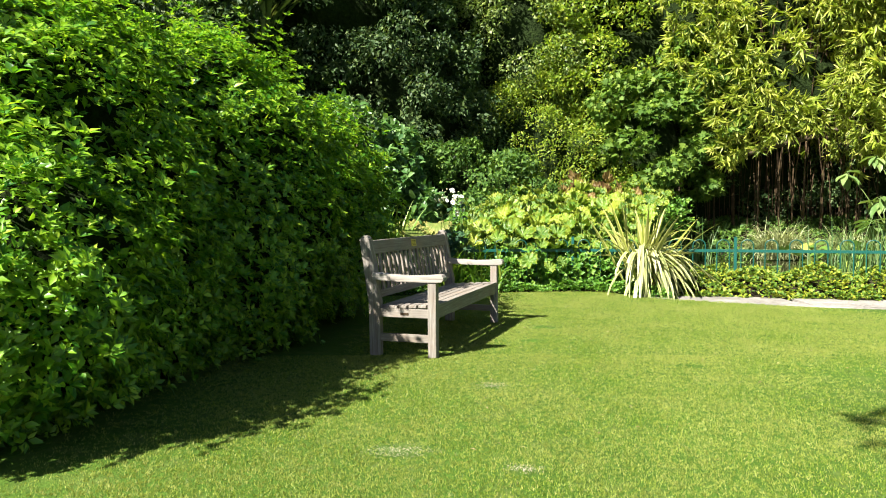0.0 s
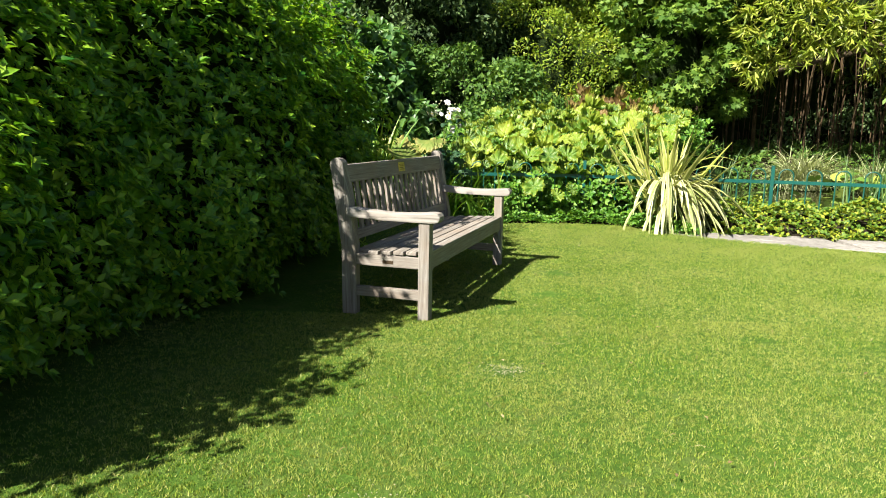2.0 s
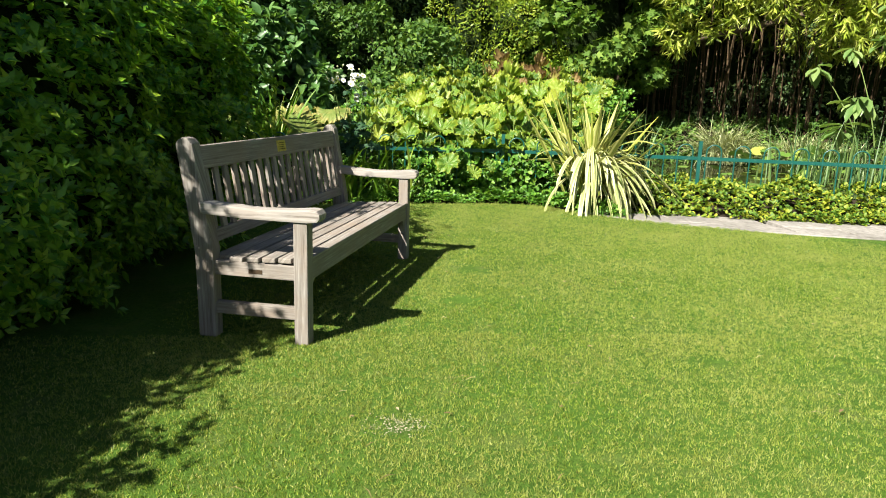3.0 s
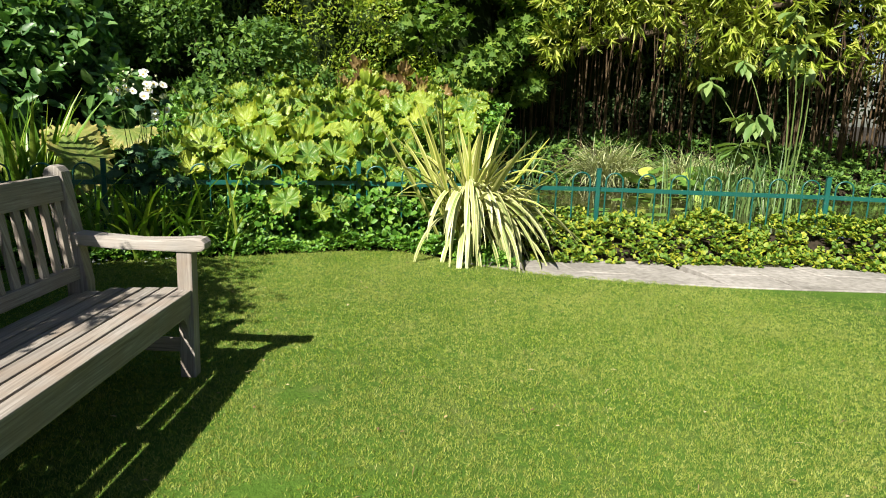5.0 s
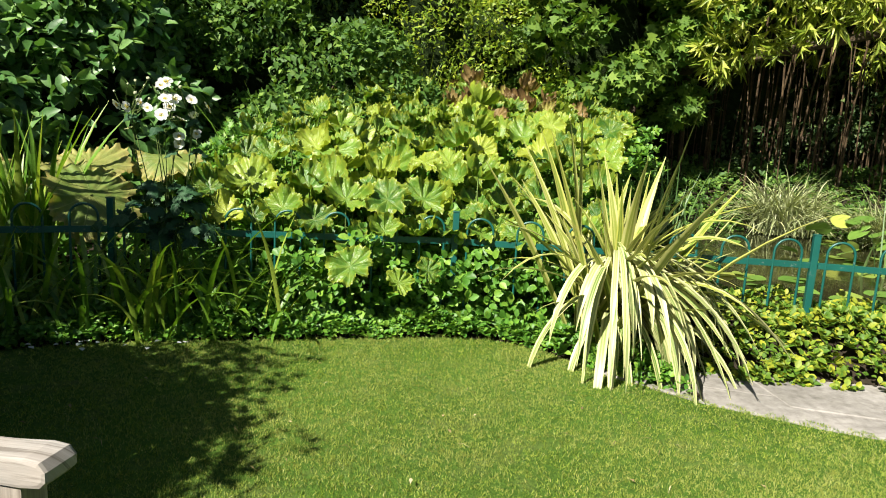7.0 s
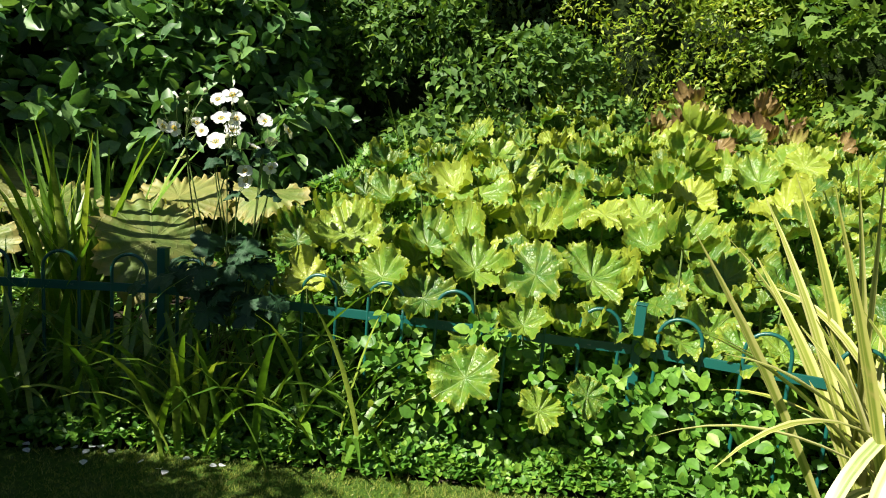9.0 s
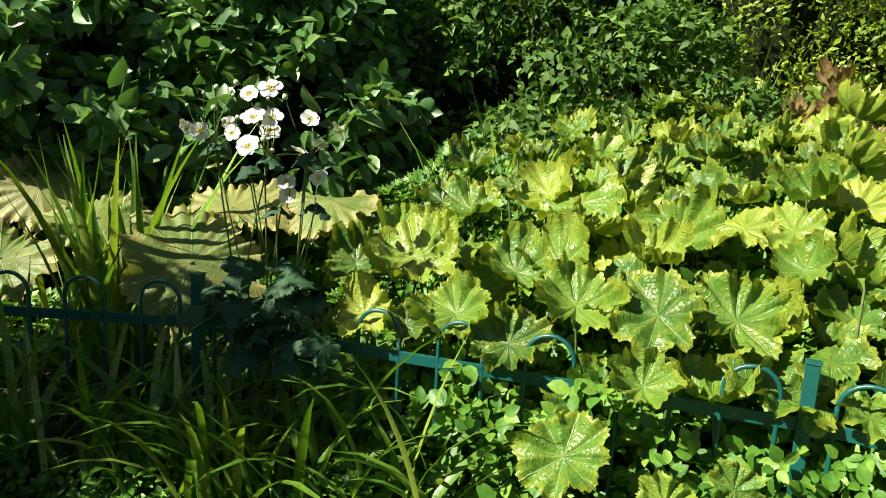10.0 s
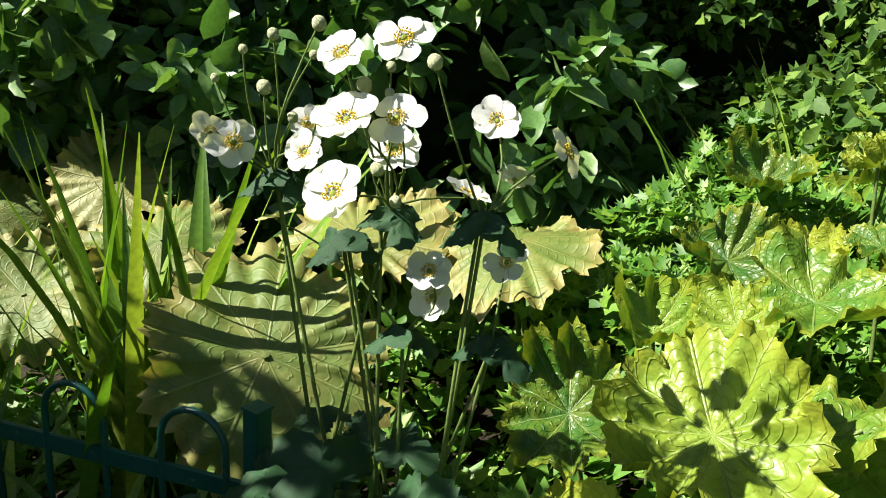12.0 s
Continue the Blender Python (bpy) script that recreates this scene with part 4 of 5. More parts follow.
spots.sort(key=lambda q: q[1])
for k, (x, y) in enumerate(q for q in spots if q not in {l[:2] for l in SET_LEAVES}):
    z = float(mound_z(y)) - 0.05 + RNG.normal() * 0.07 - 0.12 * float(ease((abs(x - (1.5 + 0.28 * (y - 10.3))) - 1.0) / 0.6))
    size = RNG.uniform(0.1, 0.2) * (1.0 if x > 0.75 + 0.1 * (y - 10.3) else 0.8)
    nrm = (RNG.normal() * 0.32 - 0.08, -0.42 + RNG.normal() * 0.3, 0.85)
    old = (y > 13.1 and abs(x - 2.75) < 0.85 and RNG.uniform() < 0.5)
    me = WITHERED[k % 2] if old else CUPS[int(RNG.integers(0, 8))]
    m = facing((x, y, z), nrm, RNG.uniform(0, 6.28), size)
    if len(near_leaves) < 290:
        near_leaves.append(part("leaf", me, umbrella, "withered brown leaf" if old else "", m))
    else:
        rest.append((me, m))
    g = float(ground_height(np.array(x), np.array(y)))
    u = np.linspace(0, 1, 4)[:, None]
    stalks.append((np.array([x + RNG.normal() * 0.08, y + 0.12, g - 0.02]) * (1 - u) + np.array([x, y, z - 0.01]) * u, 0.005))
for x, y, z, nrm, size, k in SET_LEAVES + [(1.2, 10.1, 0.46, (-0.1, -0.75, 0.65), 0.15, 4), (1.5, 10.12, 0.36, (0.2, -0.8, 0.6), 0.1, 2), (1.68, 10.14, 0.44, (0.3, -0.85, 0.5), 0.09, 4), (1.4, 10.25, 0.66, (0.1, -0.6, 0.8), 0.13, 1)]:
    part("leaf", CUPS[k], umbrella, "", facing((x, y, z), nrm, 1.0 + x * 3, size))
    stalks.append((np.array([[x, y + 0.25, 0.05], [x, y + 0.15, z * 0.7], [x, y + 0.005, z - 0.005]]), 0.006))
tagged(part("stalk_thicket", tubes("stalk_thicket", stalks, STEM, 5), umbrella), kind="stuff")
for name, chosen, mat_ in (("far_foliage", [q for q in rest if q[0] not in WITHERED], UMBRELLA_LEAF), ("withered_foliage", [q for q in rest if q[0] in WITHERED], BROWN_LEAF)):
    bm = bmesh.new()
    for me, m in chosen:
        was = len(bm.verts)
        bm.from_mesh(me)
        bm.verts.ensure_lookup_table()
        bmesh.ops.transform(bm, matrix=m, verts=bm.verts[was:])
    me = bpy.data.meshes.new(name)
    bm.to_mesh(me)
    bm.free()
    me.materials.append(mat_)
    tagged(part(name, me, umbrella, "withered brown leaves" if mat_ is BROWN_LEAF else ""), kind="stuff")

faded = thing("faded_umbrella_plant", "very large pale yellowing leaves in half shade", "plant")
stalks = []
for x, y, z, nrm, size, k in [(-0.45, 10.52, 0.78, (0.5, -0.55, 0.6), 0.31, 0), (-1.22, 10.8, 0.86, (0.3, -0.4, 0.85), 0.27, 1), (-0.66, 11.1, 0.93, (0.1, -0.3, 0.95), 0.27, 2), (-0.16, 11.2, 1.0, (0.0, -0.25, 0.95), 0.25, 1), (-1.5, 10.5, 0.68, (0.4, -0.5, 0.75), 0.25, 2), (-1.8, 11.0, 0.94, (0.5, -0.5, 0.7), 0.26, 0), (-0.85, 11.5, 0.86, (0.1, -0.4, 0.9), 0.26, 0), (-2.2, 10.75, 0.78, (0.5, -0.4, 0.75), 0.25, 1), (-0.25, 11.35, 0.9, (-0.1, -0.45, 0.9), 0.22, 2)]:
    part("leaf", FADED[k], faded, "", facing((x, y, z), nrm, 2.2 + x * 5, size))
    u = np.linspace(0, 1, 5)[:, None]
    stalks.append((np.array([x + 0.05, y + 0.2, 0.1]) * (1 - u) + np.array([x, y, z + 0.0]) * u, 0.01))
tagged(part("stalk_thicket", tubes("stalk_thicket", stalks, STEM, 6), faded), kind="stuff")


# ---- strap-leaved plants ----
def strap_plant(name, label, place, count, length, width, rise, curl, material, spread=0.08, fold=0.25, steps=7, category="plant", twist=0.3, heading=None, kind="", single=False, lift=0.0):
    x, y = place
    z = float(ground_height(np.array(x), np.array(y)))
    t = thing(name, label, category, pose(x, y, z), "", kind)
    roots = np.stack([RNG.normal(size=count) * spread, RNG.normal(size=count) * spread, np.full(count, -0.01 + lift)], 1)
    h = RNG.uniform(0, 2 * math.pi, count) if heading is None else RNG.normal(heading[0], heading[1], count)
    values = (roots, h, RNG.uniform(*length, count), RNG.uniform(*width, count), RNG.uniform(*rise, count), RNG.uniform(*curl, count))
    if single:
        for k in range(count):
            part("leaf", blades("leaf", *(q[k:k + 1] for q in values), material, steps, fold, twist), t)
    else:
        tagged(part("tuft", blades("tuft", *values, material, steps, fold, twist), t), kind="stuff")
    return t


flax = strap_plant("variegated_flax", "arching cream and green striped flax clump at the path end", (2.76, 9.86), 40, (0.95, 1.6), (0.045, 0.075), (1.0, 1.52), (0.0, 0.55), FLAX_YOUNG, 0.11, 0.35, 8, twist=0.5, single=True)


def add_blades(owner, name, n, heading, root, length, width, rise, curl, bend=1.6, material=FLAX):
    h = RNG.normal(heading[0], heading[1], n)
    out = root[0] * RNG.uniform(0.2, 1, n)
    roots = np.stack([np.cos(h) * out, np.sin(h) * out, RNG.uniform(root[1], root[2], n)], 1)
    up = RNG.uniform(*rise, n)
    values = (roots, h, RNG.uniform(*length, n), RNG.uniform(*width, n), up, up + RNG.uniform(*curl, n))
    for k in range(n):
        part(name, blades(name, *(q[k:k + 1] for q in values), material, 9, 0.3, 0.5, bend), owner)


add_blades(flax, "side_leaf", 46, (-0.2, 1.4), (0.14, 0.2, 0.55), (0.5, 0.92), (0.032, 0.055), (0.35, 1.1), (-0.4, 0.6), material=FLAX_YOUNG)
add_blades(flax, "drooping_leaf", 84, (-1.15, 0.85), (0.22, 0.3, 0.75), (0.45, 0.95), (0.028, 0.056), (0.1, 1.15), (1.1, 1.65), 0.5)
add_blades(flax, "trailing_leaf", 8, (-0.7, 0.35), (0.25, 0.45, 0.7), (0.75, 1.05), (0.032, 0.05), (0.3, 0.8), (0.75, 1.1), 0.6)
strap_plant("dark_flax", "tall dark green flax with stiff arching leaves", (-3.9, 13.7), 120, (1.8, 3.0), (0.07, 0.105), (0.8, 1.5), (0.2, 1.5), DARK_STRAP, 0.2, 0.3, 8, lift=3.7)
part("trunk", tubes("trunk", [([(0, 0, -0.05), (0.05, 0, 2.0), (0, 0, 3.9)], 0.13)], BARK, 8), bpy.data.objects["dark_flax"])
strap_plant("iris", "upright sunlit iris leaves among the pale leaves", (-0.84, 10.5), 52, (0.8, 1.4), (0.034, 0.05), (1.32, 1.56), (0.0, 0.6), IRIS, 0.11, single=True)
strap_plant("iris", "green iris leaves by the fence", (-1.7, 10.3), 30, (0.5, 0.95), (0.024, 0.036), (1.2, 1.55), (0.0, 0.9), IRIS, 0.15, single=True)
for x, y, c in [(-0.75, 9.98, 26), (-0.35, 10.05, 26), (0.1, 10.14, 24), (0.45, 10.16, 22), (0.75, 10.2, 12), (-1.2, 9.85, 24), (-0.1, 10.08, 16)]:
    strap_plant("day_lily", "shaded arching strap leaves before the fence", (x, y), c + 8, (0.45, 0.95), (0.021, 0.036), (1.15, 1.52), (0.3, 2.0), IRIS, 0.09, single=True)
for x, y, c, l in [(6.4, 14.0, 520, (0.7, 1.05)), (7.35, 13.3, 560, (0.65, 1.0)), (7.75, 13.0, 300, (0.6, 0.95))]:
    strap_plant("sedge_tussock", "pale green grassy sedge tussock at the pond", (x, y), c, l, (0.011, 0.018), (0.8, 1.5), (0.6, 2.2), SEDGE, 0.14, steps=6, lift=0.2)
for x, y, c in [(6.15, 11.35, 36), (6.5, 11.2, 60), (6.95, 10.9, 60), (4.9, 14.1, 36), (3.7, 13.1, 22)]:
    strap_plant("reeds", "grey-green upright reeds in the pond margin", (x, y), c, (0.7, 1.3), (0.014, 0.024), (1.3, 1.56), (0.0, 0.5), REED, 0.2, steps=5)
for x, y in [(0.5, 11.9), (1.9, 14.6), (0.7, 14.4), (3.7, 13.9)]:
    strap_plant("grass_tuft", "tall pale grass tuft between the leaves", (x, y), 26, (1.0, 1.6), (0.012, 0.022), (1.2, 1.55), (0.1, 1.0), IRIS, 0.1)


# ---- white anemones ----
def petal(seed):
    r0 = np.random.default_rng(seed)
    v, f = [], []
    us, ws = np.linspace(0, 1, 6), np.linspace(-1, 1, 5)
    for u in us:
        width = 0.54 * math.sin(math.pi * min(0.96, 0.1 + 0.8 * u)) ** 0.7 * (0.5 + 0.55 * u)
        for w in ws:
            v.append((w * width, 0.12 + 0.88 * u - 0.07 * w * w * u, 0.2 * u - 0.16 * u * u + 0.07 * w * w + 0.03 * r0.normal() * u))
    for a in range(5):
        for b in range(4):
            i = a * 5 + b
            f.append((i, i + 1, i + 6, i + 5))
    return mesh_from("petal", v, f, PETAL, smooth=True)


PETALS = [petal(50 + k) for k in range(3)]


def dome(name, r, height, material, bumps=0.0):
    bm = bmesh.new()
    bmesh.ops.create_icosphere(bm, subdivisions=2, radius=1.0)
    for v in bm.verts:
        k = 1 + bumps * noise.noise(v.co * 6)
        v.co = Vector((v.co.x * r * k, v.co.y * r * k, v.co.z * height * k))
    return finished(name, bm, material, 0, True)


EYE_MESH = dome("eye", 0.13, 0.12, EYE_GREEN, 0.3)
bm = bmesh.new()
for k in range(56):
    a, r = k * 2.4, 0.25 + 0.07 * math.sin(k * 1.7)
    made = bmesh.ops.create_icosphere(bm, subdivisions=1, radius=0.034)
    bmesh.ops.translate(bm, verts=made["verts"], vec=(r * math.cos(a), r * math.sin(a), 0.13 + 0.03 * math.sin(k)))
STAMEN_MESH = finished("stamens", bm, STAMEN)
BUD_MESH = dome("bud", 1.0, 1.05, BUD, 0.1)

anemone = thing("white_anemone", "tall white anemones with yellow centres on thin stems", "flowers")
FLOWERS = [(0.091, 10.26, 1.495, 0.2, -0.7, 0.042), (0.103, 10.12, 1.469, 0.0, -0.45, 0.034), (0.132, 10.1, 1.394, 0.0, -0.35, 0.041), (0.174, 10.14, 1.399, 0.2, -0.8, 0.036), (0.123, 10.21, 1.351, 0.2, -0.75, 0.037), (0.105, 10.11, 1.299, 0.0, -0.5, 0.044), (-0.09, 10.12, 1.34, 0.9, -0.35, 0.038), (-0.149, 10.13, 1.345, 0.9, -0.1, 0.034), (0.018, 10.15, 1.338, 0.1, -0.75, 0.031), (-0.045, 10.22, 1.367, 0.6, -0.5, 0.031), (-0.107, 10.22, 1.216, -0.4, 0.1, 0.033), (0.229, 10.29, 1.397, 0.3, -0.9, 0.034), (0.312, 10.34, 1.362, 0.9, 0.1, 0.035), (0.219, 10.38, 1.308, -0.2, 0.5, 0.034), (0.149, 10.36, 1.276, 0.1, 0.15, 0.038), (0.248, 10.32, 1.199, 0.2, -0.9, 0.033), (0.164, 10.25, 1.182, 0.0, -0.6, 0.035), (0.159, 10.27, 1.138, 0.1, -0.9, 0.037)]
BUDS = [(-0.08, 10.13, 1.466), (-0.044, 10.15, 1.488), (0.019, 10.17, 1.505), (-0.008, 10.19, 1.465), (0.074, 10.13, 1.458), (0.115, 10.15, 1.434), (0.14, 10.17, 1.458), (-0.046, 10.19, 1.377), (-0.04, 10.13, 1.419), (-0.162, 10.15, 1.423), (0.157, 10.17, 1.291), (0.11, 10.19, 1.325), (0.155, 10.15, 1.427), (0.023, 10.17, 1.392), (0.191, 10.19, 1.467)]
WHORLS = [(-0.087, 10.2, 1.283), (0.054, 10.2, 1.215), (0.115, 10.22, 1.26), (0.25, 10.24, 1.27), (0.268, 10.26, 1.1), (0.132, 10.24, 1.08)]
crown = np.array([0.06, 10.34, 0.08])
lines = []


def stem_start(end):
    """The leaf whorl under a flower from which its stalk branches."""
    low = [w for w in WHORLS if w[2] < end[2] - 0.03] or [(0.1, 10.3, 0.9)]
    return np.array(min(low, key=lambda w: math.dist(w, end)))


def bowed(a, b, sway, r0, r1):
    u = np.linspace(0, 1, 7)[:, None]
    return a * (1 - u) + b * u + np.sin(u * 3.14) * RNG.normal(size=(1, 3)) * sway, np.linspace(r0, r1, 7)


for k, (x, y, z, tx, ty, r) in enumerate(FLOWERS):
    up = Vector((tx + 0.15, ty - 0.1, 0.55))
    fl = part("flower", STAMEN_MESH, anemone, "white flower with yellow centre", facing((x, y, z), up, k * 1.3, r))
    part("eye", EYE_MESH, fl)
    count = 5 + k % 3
    for j in range(count):
        m = pose(0, 0, 0.03 * (j % 2), 9 * ((j * 3 + k) % 3) - 6, 5 * ((j + 2 * k) % 3) - 5, 360 / count * j + 9 * ((j * 5 + k) % 3))
        part("petal", PETALS[(j + k) % 3], fl, "", m @ Matrix.Diagonal((1.0, 0.88 + 0.09 * ((j * 2 + k) % 3), 1.0, 1)))
    end = np.array((x, y, z)) - np.array(up.normalized()) * 0.006
    lines.append(bowed(stem_start(end), end, 0.012, 0.002, 0.0015))
for k, (x, y, z) in enumerate(BUDS):
    part("bud", BUD_MESH, anemone, "closed pale bud", Matrix.Translation((x, y, z)) @ Matrix.Scale(0.0065 + 0.0018 * (k % 3), 4))
    end = np.array((x, y, z))
    lines.append(bowed(stem_start(end), end, 0.012, 0.002, 0.0013))
for k, w in enumerate(WHORLS * 2):
    start = crown + np.array([RNG.normal() * 0.07, RNG.normal() * 0.03, 0])
    lines.append(bowed(start, np.array(w) + (k > 5) * RNG.normal(size=3) * 0.012, 0.02, 0.0042, 0.003))
for q in lines:
    part("stem", tubes("stem", [q], STEM, 6), anemone)
lobed = round_leaf("anemone_leaf", 77, ANEMONE_LEAF, -0.25, 0.09, 3, 0.55, 0.06)
lobed_wide = round_leaf("anemone_leaf", 78, ANEMONE_LEAF, -0.15, 0.08, 5, 0.5, 0.06)
for k in range(36):
    x, y = 0.07 + RNG.normal() * 0.13, 10.2 + RNG.normal() * 0.08
    m = facing((x, y, RNG.uniform(0.55, 0.96)), (RNG.normal() * 0.35 + 0.1, -0.45 + RNG.normal() * 0.3, 0.8), RNG.uniform(0, 6.28), RNG.uniform(0.045, 0.08))
    part("leaf", (lobed, lobed_wide)[k % 2], anemone, "", m)
for x, y, z in WHORLS:
    for k in range(3):
        a = 2.1 * k + RNG.normal() * 0.3
        m = facing((x + 0.03 * math.cos(a), y + 0.03 * math.sin(a), z), (math.cos(a) * 0.6, math.sin(a) * 0.6, 0.7), a, RNG.uniform(0.028, 0.045))
        part("whorl_leaf", lobed, anemone, "", m)


fp = np.stack([-0.15 + RNG.normal(size=16) * 0.25, 9.84 + RNG.normal(size=16) * 0.06, np.full(16, 0.03)], 1)
v, f, _ = scattered(OVAL_V, OVAL_F, fp, frames_from(RNG.normal(size=(16, 3)) * [1, 1, 0.2], np.tile([0.1, 0, 1.0], (16, 1))), np.full(16, 0.032))
tagged(new("fallen_petals", mesh_from("fallen_petals", v, f, PETAL)), "white petals fallen at the lawn edge", "petals", kind="stuff")


# ---- ground cover and weeds ----
def cover(name, label, xs, ys, count, height, size, material, template=OVAL_V, faces=OVAL_F, ratio=0.7, category="ground cover", top=None):
    x, y = RNG.uniform(*xs, count), RNG.uniform(*ys, count)
    lo, hi = (along(PATH_BACK, x) - 0.08, along(FENCE, x) + 0.25) if top is None else top(x)
    y = lo + (y - ys[0]) / (ys[1] - ys[0]) * (hi - lo)
    hump = height * (0.65 + 0.95 * np.array([noise.noise(Vector((a * 2.3, b * 2.3, 1))) for a, b in zip(x, y)]))
    k = (y - lo) / (hi - lo)
    hump = hump * np.clip(0.45 + 3.0 * k, 0, 1)
    z = ground_height(x, y) + hump * RNG.uniform(0.15, 1.0, count) ** 0.5
    p = np.stack([x, y, z], 1)
    m = unit(np.stack([RNG.normal(size=count) * 0.3, -0.35 + RNG.normal(size=count) * 0.3, np.ones(count)], 1))
    return tagged(new(name, rosettes(name, p, m, material, size, 4, ratio, template, faces, (0.7, 1.4))), label, category, kind="stuff")


cover("golden_ground_cover", "golden green leafy ground cover edging the path", (2.95, 9.5), (0, 1), 6200, 0.23, 0.044, COVER_LEAF)
cover("low_weeds", "low green weeds along the lawn edge", (-1.6, 3.0), (0, 1), 6000, 0.2, 0.04, WEED_LEAF, top=lambda x: (along(LAWN_EDGE, x) - 0.02, along(FENCE, x) + 0.15))
n = 3000
cy = RNG.uniform(11.15, 13.9, n)
cx = -0.12 + 0.12 * (cy - 10.9) + RNG.uniform(0, 1, n) ** 1.4 * 1.1
lump = np.array([noise.noise(Vector((a * 2.4, b * 2.4, 2))) for a, b in zip(cx, cy)])
cz = mound_z(cy) - 0.2 + 0.2 * lump + RNG.uniform(-0.3, 0.02, n)
cm = unit(np.stack([-0.2 + RNG.normal(size=n) * 0.3, -0.5 + RNG.normal(size=n) * 0.3, np.ones(n)], 1))
tagged(new("creeper", rosettes("creeper", np.stack([cx, cy, cz], 1), cm, WEED_LEAF, 0.062, 4, 0.62, HAND_V, HAND_F, (0.6, 1.4))), "fresh green creeper sprawling beside the large leaves", "creeper", kind="stuff")


def fill_height(x, y):
    return mound_z(y) - ground_height(x, y) - 0.24


n = 4200
fy = RNG.uniform(10.25, 14.6, n)
fx = RNG.uniform(0.1, 1, n) * (2.7 + 0.42 * (fy - 10.3)) + 0.14 * (fy - 10.3)
fz = ground_height(fx, fy) + fill_height(fx, fy) * RNG.uniform(0.3, 1, n) ** 0.6
fm = unit(np.stack([RNG.normal(size=n) * 0.4, -0.4 + RNG.normal(size=n) * 0.3, np.ones(n)], 1))
tagged(new("young_leaves", rosettes("young_leaves", np.stack([fx, fy, fz], 1), fm, WEED_LEAF, 0.075, 4, 0.6, OVAL_V, OVAL_F, (0.6, 1.4))), "small green leaves filling gaps between umbrella leaves", "foliage", kind="stuff")
cover("bank_foliage", "low mixed foliage on the pond bank", (2.8, 11.5), (0, 1), 8000, 0.3, 0.08, CLIMBER_LEAF, LEAF_V, LEAF_F, 0.5, top=lambda x: (along(FENCE, x) + 4.6, along(FENCE, x) + 7.4))
cover("under_leaves", "shaded green leaves under the umbrella plants", (-2.5, 3.2), (0, 1), 3600, 0.4, 0.07, WEED_LEAF, LEAF_V, LEAF_F, 0.6, top=lambda x: (along(FENCE, x) + 0.02, along(FENCE, x) + 1.6))


# climbing leaves on the fence
n = 360
qx = RNG.uniform(0.75, 2.45, n)
qy = along(FENCE, qx) + RNG.normal(size=n) * 0.06 - 0.05
patch = np.array([noise.noise(Vector((a * 3.1, 0.4, 7))) for a in qx])
qz = 0.1 + (0.5 + 0.35 * patch) * RNG.uniform(0, 1, n)
qm = unit(np.stack([RNG.normal(size=n) * 0.4, -0.8 + RNG.normal(size=n) * 0.3, np.full(n, 0.6)], 1))
tagged(new("fence_climber", rosettes("fence_climber", np.stack([qx, qy, qz], 1), qm, WEED_LEAF, 0.055, 3, 0.7, OVAL_V, OVAL_F, (0.6, 1.4))), "small green climbing leaves grown through the low fence", "climber", kind="stuff")


# ---- lily pads ----
pad_v = [(0, 0, 0)] + [(math.cos(a), math.sin(a), 0.05 * math.sin(3 * a)) for a in np.linspace(0.2, 6.08, 15)]
pad_f = [(0, k, k + 1) for k in range(1, 15)]
PAD_MESH = mesh_from("lily_pad", pad_v, pad_f, PAD)
pads = thing("water_lily", "green lily pads floating on the pond", "water lily", pose(5.4, 11.6, 0.195))
for k in range(110):
    x, y = 3.2 + 4.6 * RNG.uniform(), 10.4 + 3.2 * RNG.uniform()
    if y < along(FENCE, x) + 0.5 or noise.noise(Vector((x * 0.9, y * 0.9, 4))) < -0.05:
        continue
    part("lily_pad", PAD_MESH, pads, "", pose(x - 5.4, y - 11.6, 0.004 * (k % 3), RNG.normal() * 4, RNG.normal() * 4, RNG.uniform(0, 360)) @ Matrix.Scale(RNG.uniform(0.07, 0.13), 4))


for k in range(46):
    x, y = 7.0 + RNG.normal() * 0.42, 12.5 + RNG.normal() * 0.35
    part("lily_leaf", PAD_MESH, pads, "raised lily leaf", pose(x - 5.4, y - 11.6, RNG.uniform(0.02, 0.35), 25 + RNG.normal() * 18, RNG.normal() * 20, RNG.uniform(0, 360)) @ Matrix.Scale(RNG.uniform(0.09, 0.15), 4))


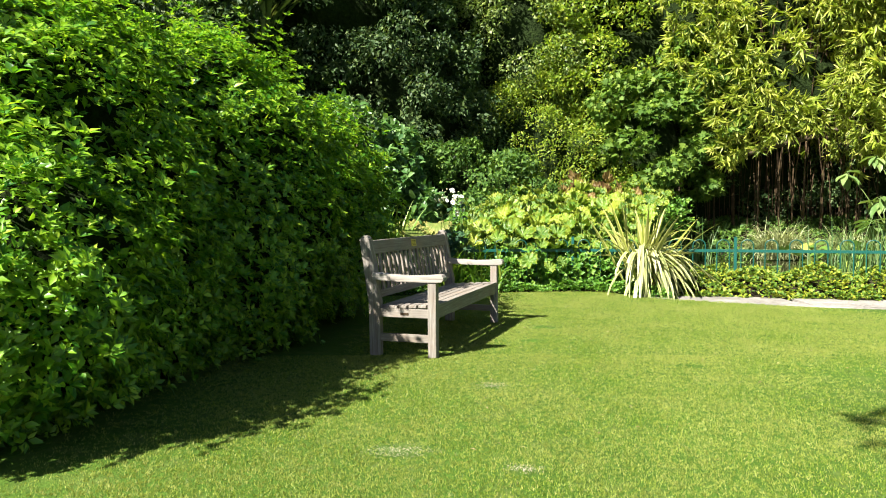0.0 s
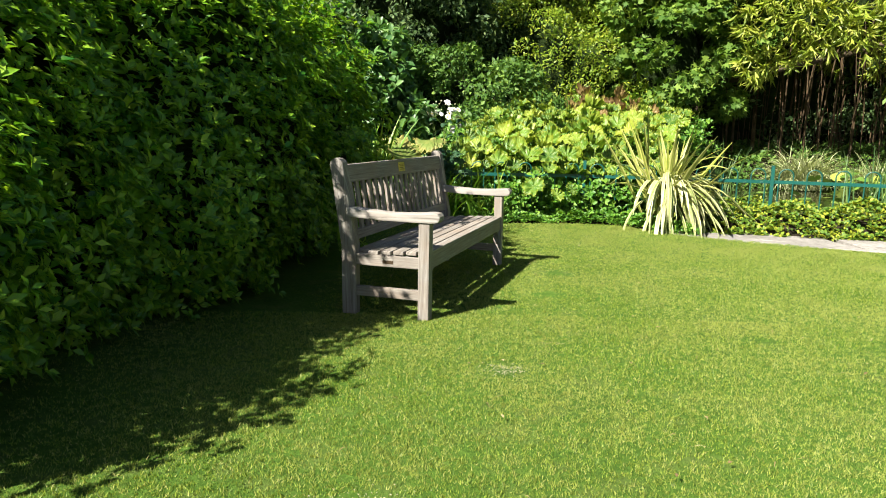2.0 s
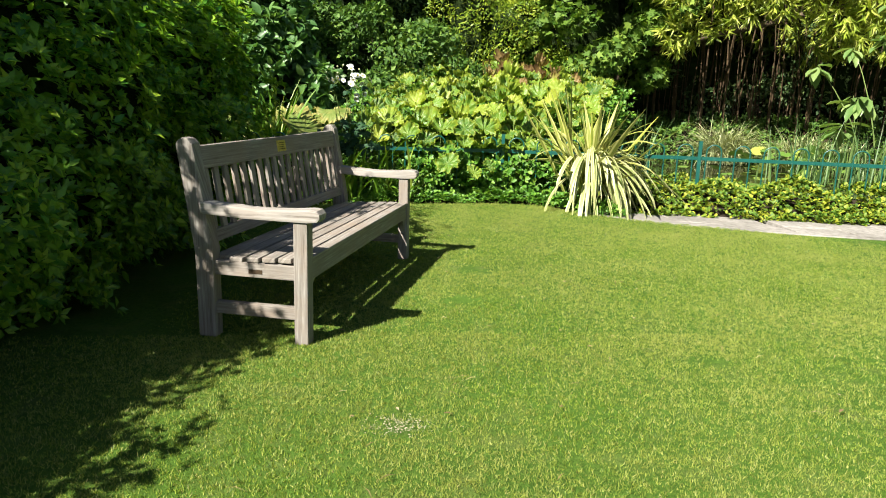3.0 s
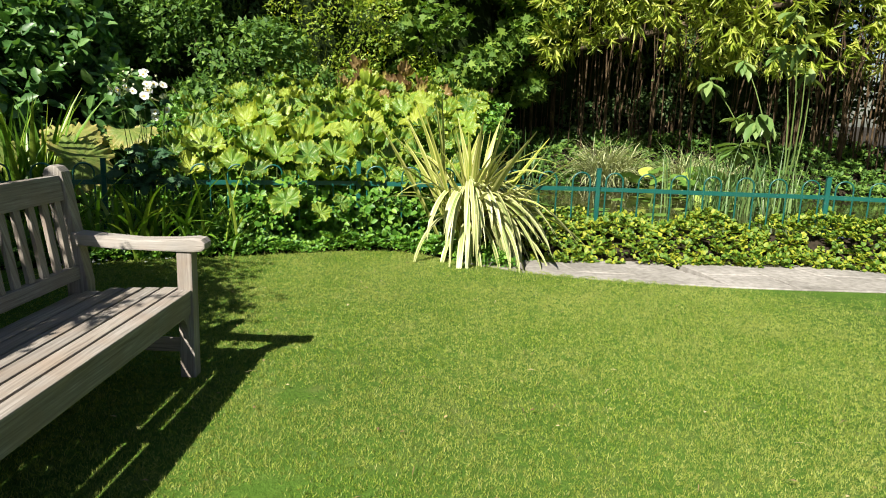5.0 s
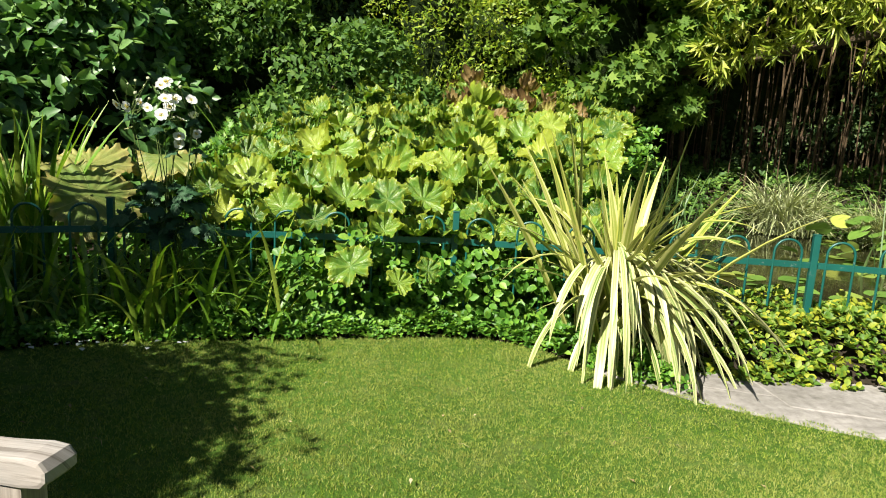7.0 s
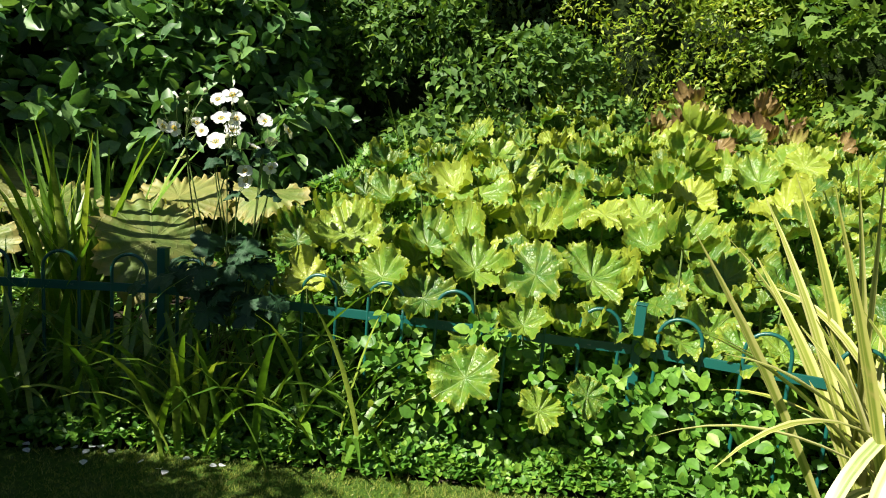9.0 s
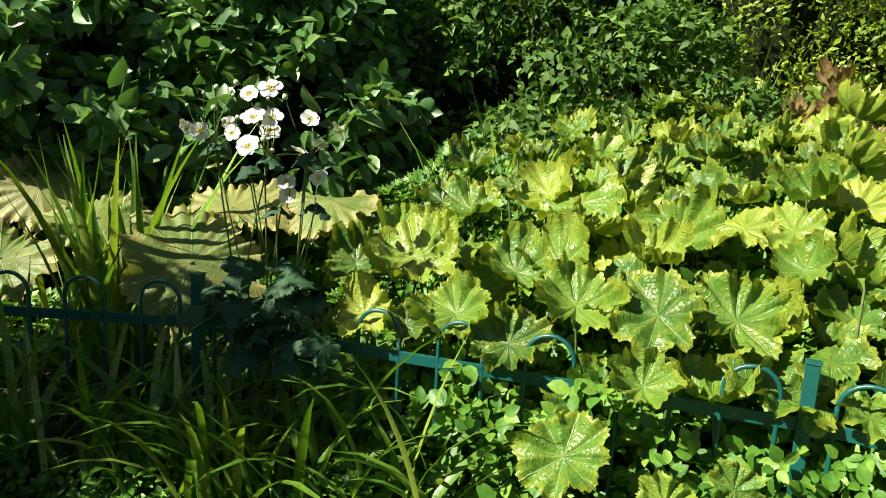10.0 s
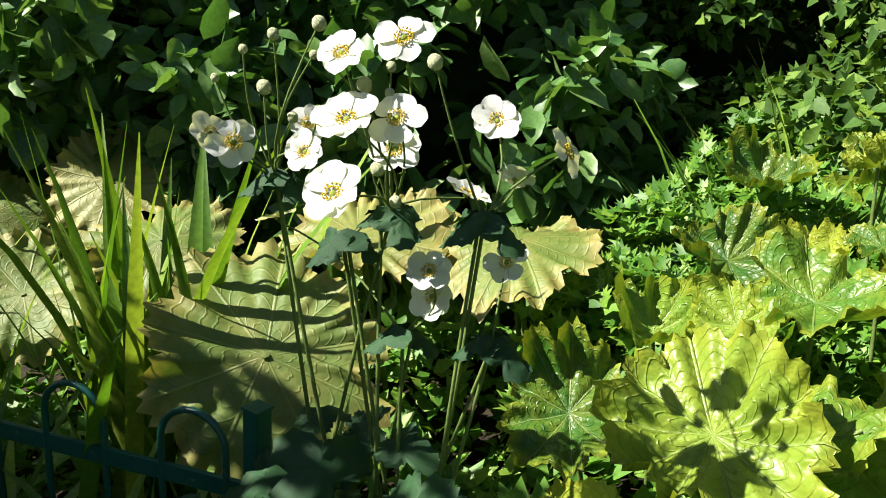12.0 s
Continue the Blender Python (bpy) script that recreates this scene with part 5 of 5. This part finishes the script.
# ---- hanging shrubs at the pond ----
def hanging_shrub(label, place, top, count, size, spread):
    x, y = place
    z = float(ground_height(np.array(x), np.array(y)))
    t = thing("hanging_shrub", label, "shrub", pose(x, y, z))
    u = np.linspace(0, 1, 6)[:, None]
    tips = []
    for k in range(max(3, count // 9)):
        end = np.array([RNG.normal() * spread, RNG.normal() * spread, top - z + RNG.normal() * spread * 0.6])
        part("branch", tubes("branch", [(u * end + np.sin(u * 3) * np.array([[0.08, -0.05, 0.1]]), np.linspace(0.014, 0.005, 6))], STEM, 6), t)
        tips.append(end)
    leaf = mesh_from("hanging_leaf", OVAL_V, OVAL_F, HANGING)
    for k in range(count):
        e = tips[k % len(tips)]
        a = RNG.uniform(0, 6.28)
        d = Vector((math.cos(a) * 0.7, math.sin(a) * 0.7, RNG.uniform(-1.1, 0.15))).normalized()
        side = d.cross(Vector((0, 0, 1))).normalized()
        m = Matrix((side, d, side.cross(d))).transposed().to_4x4()
        s = size * RNG.uniform(0.7, 1.2)
        part("leaf", leaf, t, "", Matrix.Translation(Vector(e) + Vector((0, 0, RNG.uniform(-0.1, 0.02)))) @ m @ Matrix.Diagonal((s * 0.42, s, s, 1)))
    return t


HANGING = leaf_material("pale_hanging_leaf", [(0, (0.1, 0.19, 0.05)), (1, (0.24, 0.32, 0.11))], 0.4, 0.3, island=False)
hanging_shrub("pale green shrub with large drooping leaves", (6.9, 11.5), 1.25, 34, 0.3, 0.22)
hanging_shrub("arching shrub with long green leaves", (7.35, 11.3), 1.95, 60, 0.27, 0.45)


# ---- path slabs ----
path = thing("path", "pale grey stone path along the lawn", "path", None, "", "structure")
xs = [2.62, 3.05, 3.5, 3.95, 4.5, 5.0, 5.6, 6.2, 6.9, 7.6, 8.4, 9.2, 10.2]
for k, (a, b) in enumerate(zip(xs[:-1], xs[1:])):
    split = 0.45 + 0.12 * math.sin(k * 2.3)
    skew = 0.08 * math.sin(k * 1.7)
    for lo, hi in ((0.0, split), (split, 1.0)):
        corner = []
        for x, q in ((a, lo), (b, lo), (b, hi), (a, hi)):
            x2 = x + (skew if q > 0.2 else 0)
            f0, f1 = float(along(LAWN_EDGE, x2)) - 0.04, float(along(PATH_BACK, x2)) + 0.06
            corner.append(Vector((x2, f0 + (f1 - f0) * q, 0)))
        mid = sum(corner, Vector()) / 4
        corner = [c + (mid - c).normalized() * 0.004 for c in corner]
        bm = bmesh.new()
        lift = 0.004 * math.sin(k * 3.1 + lo * 5)
        top = [bm.verts.new((c.x, c.y, 0.012 + lift)) for c in corner]
        bot = [bm.verts.new((c.x, c.y, -0.06)) for c in corner]
        bm.faces.new(top), bm.faces.new(bot[::-1])
        for j in range(4):
            l = (j + 1) % 4
            bm.faces.new((bot[j], bot[l], top[l], top[j]))
        bmesh.ops.recalc_face_normals(bm, faces=bm.faces[:])
        bmesh.ops.bevel(bm, geom=[e for e in bm.edges if e.verts[0] in top and e.verts[1] in top], offset=0.006, segments=1, affect="EDGES")
        part("slab", finished("slab", bm, STONE), path)
